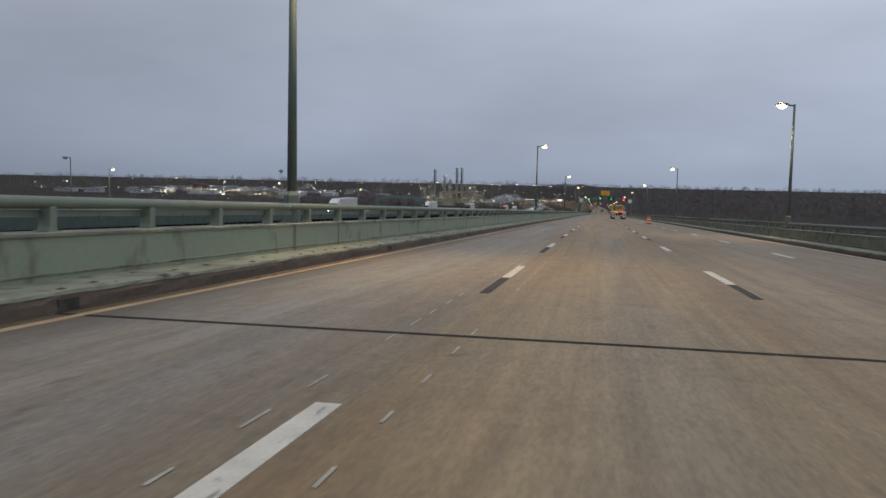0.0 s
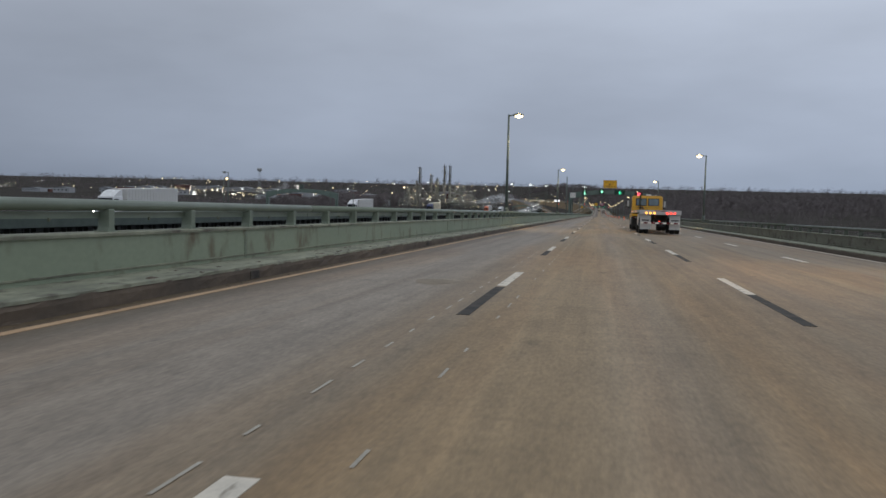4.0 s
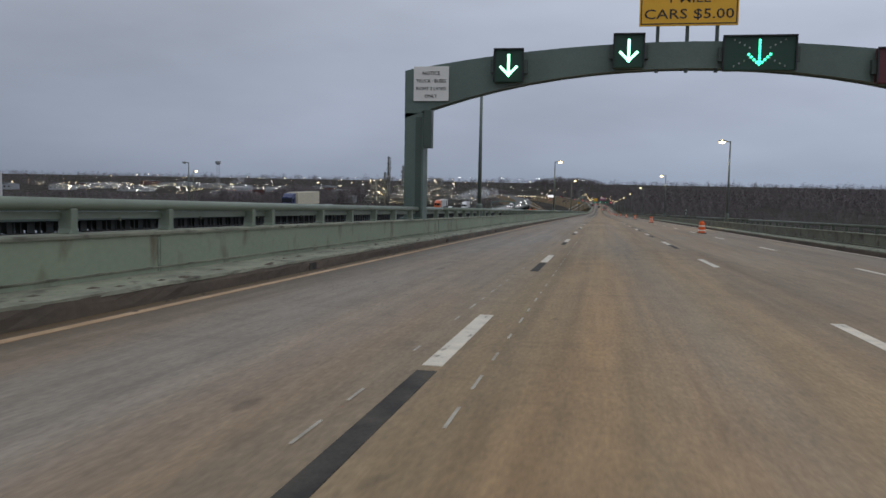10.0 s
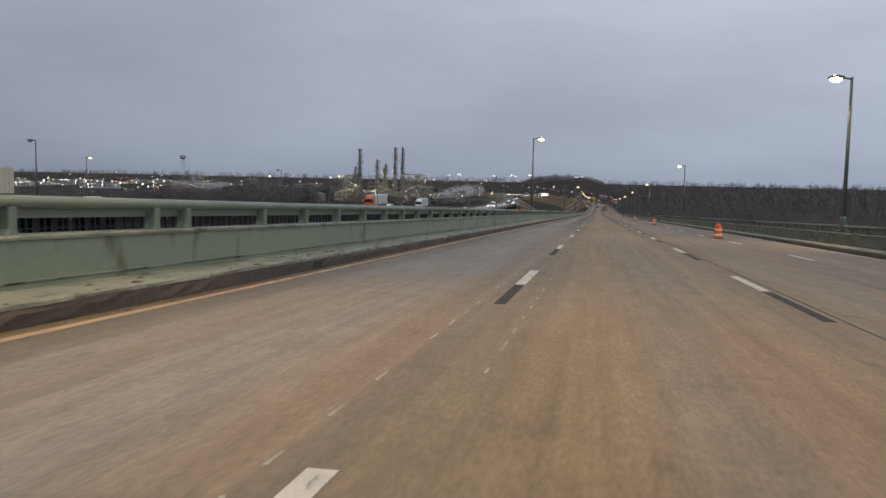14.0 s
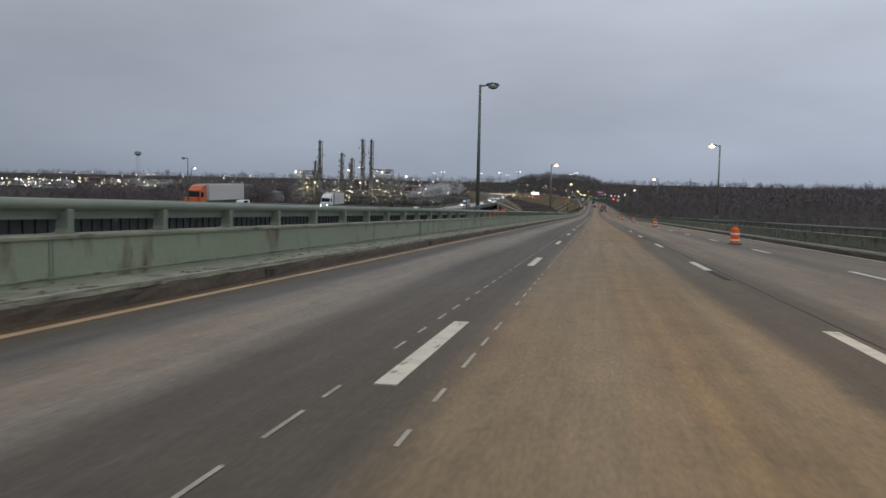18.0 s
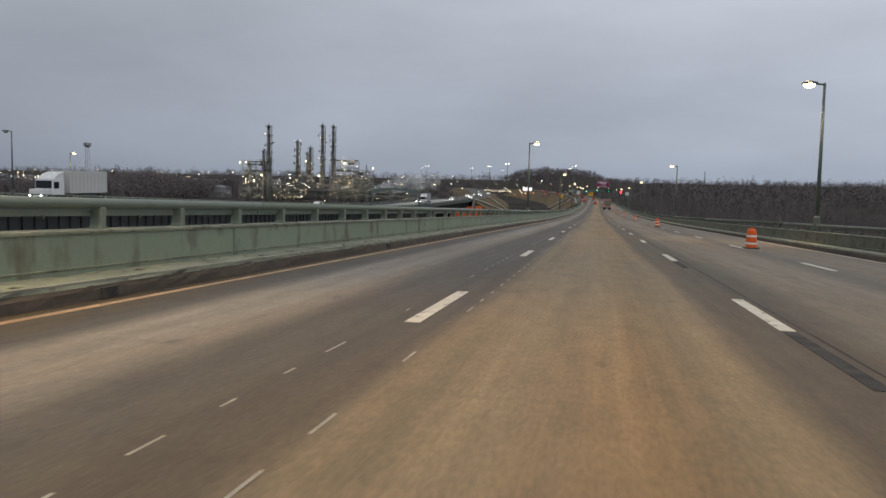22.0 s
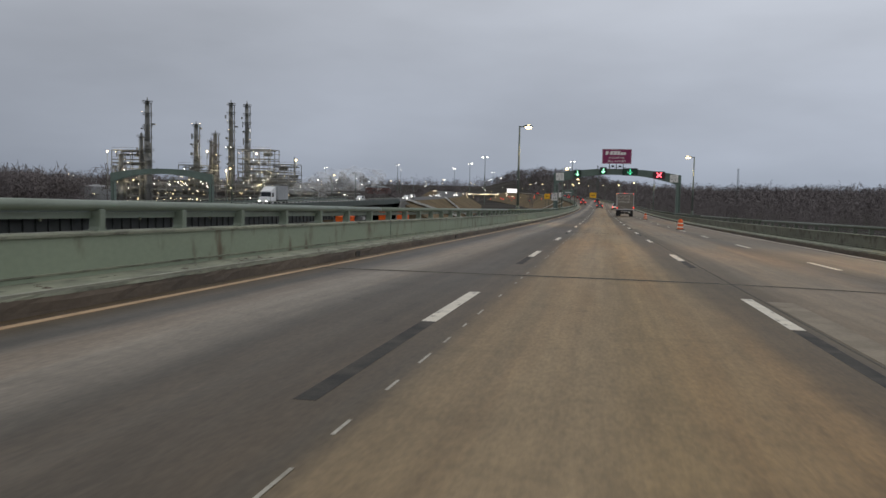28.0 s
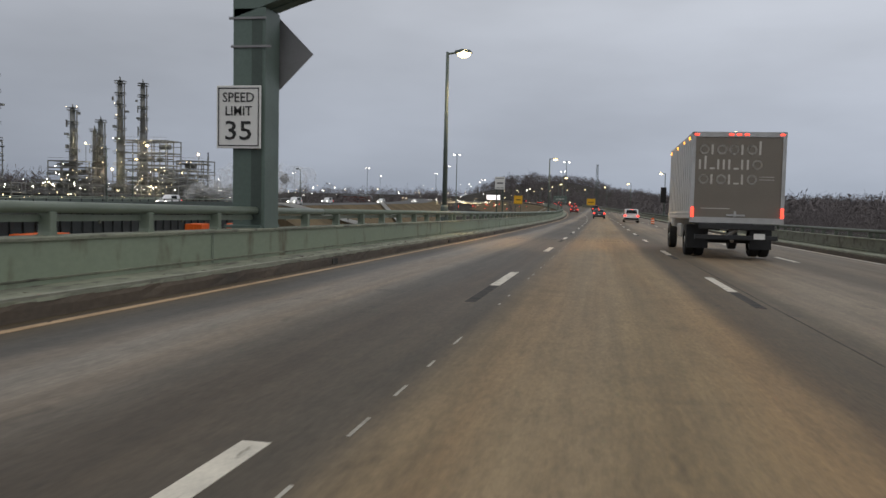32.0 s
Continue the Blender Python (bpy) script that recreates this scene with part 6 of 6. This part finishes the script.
# ---- distant lights, woods ----
def light_field(name, label, rows, material, seed):
    """rows: count, x range, y range, height range, size range."""
    r = random.Random(seed)
    vs, fs = [], []
    for n, xa, xb, ya, yb, za, zb, ra, rb in rows:
        for _ in range(n):
            x, y = r.uniform(xa, xb), r.uniform(ya, yb)
            z, q = ground_height(x, y) + r.uniform(za, zb), ra + (rb - ra) * r.random() ** 2.5
            k = len(vs)
            vs += [(x - q, y, z), (x + q, y, z), (x, y - q, z), (x, y + q, z), (x, y, z - q), (x, y, z + q)]
            fs += [(k, k + 2, k + 5), (k + 2, k + 1, k + 5), (k + 1, k + 3, k + 5), (k + 3, k, k + 5), (k + 2, k, k + 4), (k + 1, k + 2, k + 4), (k + 3, k + 1, k + 4), (k, k + 3, k + 4)]
    raw(name, vs, fs, material)
    return tagged(bpy.data.objects[name], label, "lights", kind="stuff")


light_field("warm_town_lights", "scattered warm lights of works and streets", [(44, -250, -130, 1085, 1190, 1, 14, 0.06, 0.24), (85, -1000, -380, 1250, 1900, 6, 17, 0.25, 0.9), (34, -760, -520, 1230, 1480, 6, 16, 0.3, 0.95), (60, -1500, -150, 1900, 3400, 6, 18, 0.4, 1.3), (70, -660, -250, 1150, 1700, 3, 15, 0.12, 0.42), (26, -560, -470, 1150, 1300, 2, 12, 0.2, 0.6), (24, -120, -20, 1330, 1480, 4, 8, 0.15, 0.4), (30, -140, 30, 1350, 1560, 3, 9, 0.14, 0.4)], G_TOWN, 5)
light_field("white_town_lights", "scattered white lights of works and streets", [(44, -250, -130, 1085, 1190, 1, 14, 0.06, 0.26), (80, -660, -250, 1150, 1700, 3, 15, 0.12, 0.42), (75, -950, -380, 1250, 1900, 6, 17, 0.25, 0.85), (26, -760, -520, 1230, 1480, 6, 15, 0.3, 0.95), (26, -1500, -250, 1900, 3400, 6, 18, 0.4, 1.3), (26, -300, -60, 1300, 1600, 8, 20, 0.18, 0.42), (20, -92, -66, 1085, 1420, 7.0, 7.8, 0.10, 0.2)], G_TOWNW, 6)
# first row: queued traffic; second row: industrial red glow set as small lamps
light_field("red_far_lights", "tail lamps of queued traffic far ahead and red glow points among the works", [(34, -60, -18, 1150, 1500, 5.0, 7.0, 0.14, 0.26), (14, -560, -300, 1200, 1500, 4, 10, 0.15, 0.5)], G_RED, 7)
# steam drifting from the works: thin ragged puffs that let the view through
def steam_surface():
    m = bpy.data.materials.new("thin_white_steam")
    m.use_nodes = True
    n, l = m.node_tree.nodes, m.node_tree.links
    n.clear()
    out, mix, clear, white = (n.new("ShaderNode" + k) for k in ("OutputMaterial", "MixShader", "BsdfTransparent", "BsdfDiffuse"))
    white.inputs["Color"].default_value = (0.86, 0.86, 0.86, 1)
    co, tex, rng_node = n.new("ShaderNodeTexCoord"), n.new("ShaderNodeTexNoise"), n.new("ShaderNodeMapRange")
    tex.inputs["Scale"].default_value, tex.inputs["Detail"].default_value, tex.inputs["Roughness"].default_value = 0.22, 6.0, 0.62
    for key, value in (("From Min", 0.40), ("From Max", 0.72), ("To Min", 0.0), ("To Max", 0.30)):
        rng_node.inputs[key].default_value = value
    l.new(co.outputs["Object"], tex.inputs["Vector"])
    l.new(tex.outputs["Fac"], rng_node.inputs["Value"])
    l.new(rng_node.outputs[0], mix.inputs[0])
    l.new(clear.outputs[0], mix.inputs[1])
    l.new(white.outputs[0], mix.inputs[2])
    l.new(mix.outputs[0], out.inputs["Surface"])
    return m


M_STEAM = steam_surface()
for seed, (x, y, z, drift, rise, size, count) in enumerate(((-148, 1120, -31, 30, 6, 4.2, 10), (-136, 1128, -33, 28, 9, 3.6, 8), (-470, 1250, -30, 24, 13, 2.8, 6))):
    r = random.Random(seed + 3)
    plume = thing("steam_plume", "thin white steam drifting low over the works", "steam", "steam over the works")
    for k in range(count):
        f = k / (count - 1)
        bm = bmesh.new()
        q = size * (0.55 + 0.9 * f) * r.uniform(0.8, 1.2)
        bmesh.ops.create_icosphere(bm, subdivisions=3, radius=1.0)
        for v in bm.verts:
            w = 1 + 0.35 * noise.noise(v.co * 1.7 + Vector((seed * 9, k * 5, 0))) + 0.15 * noise.noise(v.co * 4.5 + Vector((k * 7, 0, seed)))
            v.co = Vector((v.co.x * q * 1.25, v.co.y * q, v.co.z * q * 0.95)) * w + Vector((drift * f + r.uniform(-0.05, 0.05), 0.4 * drift * f * (-1) ** k, rise * math.sqrt(f)))
        part("puff", bm, M_STEAM, plume, smooth=True)
    plume.matrix_basis = pose(x, y, z)
# floodlights among the refinery structures
for k, (x, y, z) in enumerate(((-226, 1100, -26), (-212, 1128, -28), (-196, 1146, -22), (-183, 1146, -26), (-170, 1131, -29), (-204, 1140, -12), (-174, 1135, -13), (-154, 1138, -16), (-236, 1100, -14))):
    w = thing("work_floodlight", "bright warm floodlight among the refinery pipework", "floodlight", "refinery floodlights")
    bm = bmesh.new()
    bmesh.ops.create_icosphere(bm, subdivisions=2, radius=0.42)
    part("lamp", bm, G_TOWN, w)
    part("pole", tubes(((0, 0.3, -39.6 - z), (0, 0.3, -0.4), 0.12), n=6), M_TOWER, w)
    ld = bpy.data.lights.new("flood", "POINT")
    ld.energy, ld.color, ld.shadow_soft_size = 1700, (1.0, 0.86, 0.60), 0.6
    lo = new("flood", ld)
    lo.parent, lo.location = w, (0, -1.4, 0)
    w.matrix_basis = pose(x, y, z)
# rows of lamps along the toll canopy
cn = thing("toll_canopy", "long low toll canopy lined with yellow lamps", "canopy")
part("roof", boxes((0, 70, 0, 12, 6.0, 7.2)), M_ROOF, cn)
for i in range(8):
    part("pillar", boxes((4 + i * 9, 4.6 + i * 9, 4, 8, 0, 6)), M_CONC, cn)
bm = bmesh.new()
for i in range(26):
    for z in (5.7, 3.2):
        bmesh.ops.create_icosphere(bm, subdivisions=1, radius=0.38, matrix=Matrix.Translation((1.5 + i * 2.7, -0.5, z + (i % 3) * 0.2)))
part("canopy_lamps", bm, G_TOWN, cn, "row of yellow lamps")
cn.matrix_basis = pose(-150, 1549, -42.2, 0, 0, 4) @ Matrix.Diagonal((0.78, 1, 1, 1))

# low industrial sheds and houses between the woods
r = random.Random(12)
for i in range(28):
    x, y = r.uniform(-1100, -300), r.uniform(1320, 2100)
    w, d, h = r.uniform(18, 60), r.uniform(12, 26), r.uniform(5, 10)
    b = thing("shed", "low industrial shed with shallow roof among trees", "shed", "industrial sheds")
    part("wall", boxes((0, w, 0, d, 0, h)), M_TANK if i % 4 else M_BRICK, b)
    part("roof", prism([(-0.5, h), (w + 0.5, h), (w / 2, h + 2.0)], -0.5, d + 0.5), M_ROOF, b)
    for k in range(int(w / 8)):
        part("window", boxes((2 + k * 8, 5 + k * 8, -0.06, 0.02, h * 0.45, h * 0.7)), M_DARKGLASS, b)
    b.matrix_basis = pose(x, y, ground_height(x, y), 0, 0, r.uniform(-15, 15))


def woods(name, label, rows, seed, twigs=70, thick=1.0, reach=1.0):
    """Bare winter trees: tapered trunk and rounded crown of fine upswept twigs each, joined."""
    g = np.random.default_rng(seed)
    pts = []
    for n, xa, xb, ya, yb, ha, hb in rows:
        x, y, h = g.uniform(xa, xb, n), g.uniform(ya, yb, n), g.uniform(ha, hb, n)
        h *= 0.90 + 0.26 * np.sin(x * 0.021 + 1.3) * np.cos(y * 0.017) + 0.18 * np.sin(x * 0.083 + y * 0.031) + g.uniform(-0.12, 0.12, n)
        off = x + np.maximum(0, y - 930) ** 2 / 4000
        keep = ~(((off > -32) & (off < 26)) | ((off > -88) & (off < -48) & (y < 1500)))
        pts.append(np.stack([x, y, h], 1)[keep])
    p = np.concatenate(pts)
    n = len(p)
    x, y, h = p.T
    z = np.array([ground_height(a, b) for a, b in zip(x, y)]) - 0.3
    w = 0.014 * h
    top = np.stack([np.stack([x - w, y - w, z], 1), np.stack([x + w, y - w, z], 1), np.stack([x, y + w, z], 1), np.stack([x, y, z + h * 0.8], 1)], 1).reshape(-1, 3)
    k = np.arange(n)[:, None] * 4
    f1 = np.concatenate([k + [0, 1, 3], k + [1, 2, 3], k + [2, 0, 3]])
    X, Y, Z, Hh = (np.repeat(v, twigs) for v in (x, y, z, h))
    m = n * twigs
    a, up = g.uniform(0, 2 * np.pi, m), g.uniform(-0.95, 1.0, m)
    rad = g.uniform(0.25, 1.0, m) ** 0.5
    flat = np.sqrt(np.clip(1 - up ** 2, 0.05, 1))
    ln = Hh * g.uniform(0.08, 0.18, m) * reach
    wd = Hh * g.uniform(0.010, 0.026, m) * thick
    wide = np.repeat(g.uniform(0.28, 0.44, n), twigs)
    b = np.stack([X + np.cos(a) * flat * rad * Hh * wide, Y + np.sin(a) * flat * rad * Hh * wide, Z + Hh * (0.50 + 0.42 * up * rad)], 1)
    d = g.normal(0, 0.62, (m, 3)) * ln[:, None]
    d[:, 2] += 0.25 * ln
    s = np.stack([-np.sin(a) * wd, np.cos(a) * wd, wd * 0.6], 1)
    quad = np.stack([b, b + d * 0.6 + s, b + d, b + d * 0.55 - s], 1).reshape(-1, 3)
    q = np.arange(m)[:, None] * 4 + len(top)
    faces = np.concatenate([f1, q + [0, 1, 2], q + [0, 2, 3]])
    ob = raw(name, np.concatenate([top, quad]).tolist(), faces.tolist(), M_TWIG)
    return tagged(ob, label, "woods", kind="stuff")


woods("woods_right", "bare brown winter woods beyond the bridge", [(1500, 300, 1300, 800, 2400, 12, 19), (2200, 60, 1000, 1550, 2400, 10, 17), (1000, 60, 600, 1100, 1700, 10, 16)], 1, 60)
woods("woods_beside", "bare brown thicket close to the bridge", [(900, 28, 150, 840, 1350, 4, 7.5)], 8, 260, 0.30, 0.7)
woods("woods_slope", "bare brown winter trees on the slope beside the bridge", [(1500, 45, 420, 350, 1500, 4.5, 11)], 11, 110, 0.42, 0.8)
woods("woods_ahead", "bare winter woods on the hill closing the view ahead", [(2000, -190, 90, 1520, 1800, 8, 12), (900, 60, 420, 1480, 1800, 8, 12), (160, -25, 60, 1250, 1480, 6, 10)], 2, 60)
woods("woods_left", "bare brown winter woods between river and works", [(800, -720, -370, 980, 1320, 4.5, 8), (120, -150, -95, 1180, 1420, 6, 10)], 3, 80)
woods("woods_shore", "bare winter thicket along the river shore", [(800, -370, -258, 960, 1210, 12, 18), (200, -250, -100, 1020, 1085, 3, 6), (500, -420, -260, 740, 1000, 7, 12)], 9, 160, 0.45)
woods("woods_far", "distant band of winter woods along the horizon", [(2200, -1900, -250, 1600, 2600, 9, 15), (1900, -2600, 1600, 2500, 4300, 16, 28), (500, 150, 1300, 1500, 2600, 11, 17)], 4, 40)


def bare_tree(x, y, h, seed):
    """A leafless tree: tapered trunk, forking limbs and fine twigs."""
    r = random.Random(seed)
    t = thing("bare_tree", "tall leafless winter tree beside the road embankment", "tree", "roadside trees")
    limbs, twigs = bmesh.new(), bmesh.new()

    def grow(a, d, length, rad, depth):
        b = a + d * length
        tube(limbs if depth < 3 else twigs, a, b, rad, rad * 0.62, n=6 if depth < 2 else 4 if depth < 3 else 3)
        if depth == 5:
            return
        for _ in range(3 if depth else 4):
            turn = Vector((r.uniform(-1, 1), r.uniform(-1, 1), r.uniform(-0.15, 0.7)))
            start = a.lerp(b, r.uniform(0.55, 1.0))
            grow(start, (d * 0.75 + turn * 0.75).normalized(), length * r.uniform(0.58, 0.82), rad * 0.55, depth + 1)

    grow(Vector((0, 0, -0.3)), Vector((0.03, 0.02, 1)).normalized(), h * 0.34, h * 0.018, 0)
    trunk = part("trunk", limbs, M_TWIG, t)
    tagged(part("crown", twigs, M_TWIG, t), kind="stuff")
    t.matrix_basis = pose(x, y, -39.6)


for k, (x, y, h) in enumerate(((29, 960, 13.5), (36, 985, 12), (33, 905, 10), (44, 1010, 13), (40, 860, 10), (-36, 1180, 12), (-40, 1215, 10))):
    bare_tree(x, y, h, 70 + k)
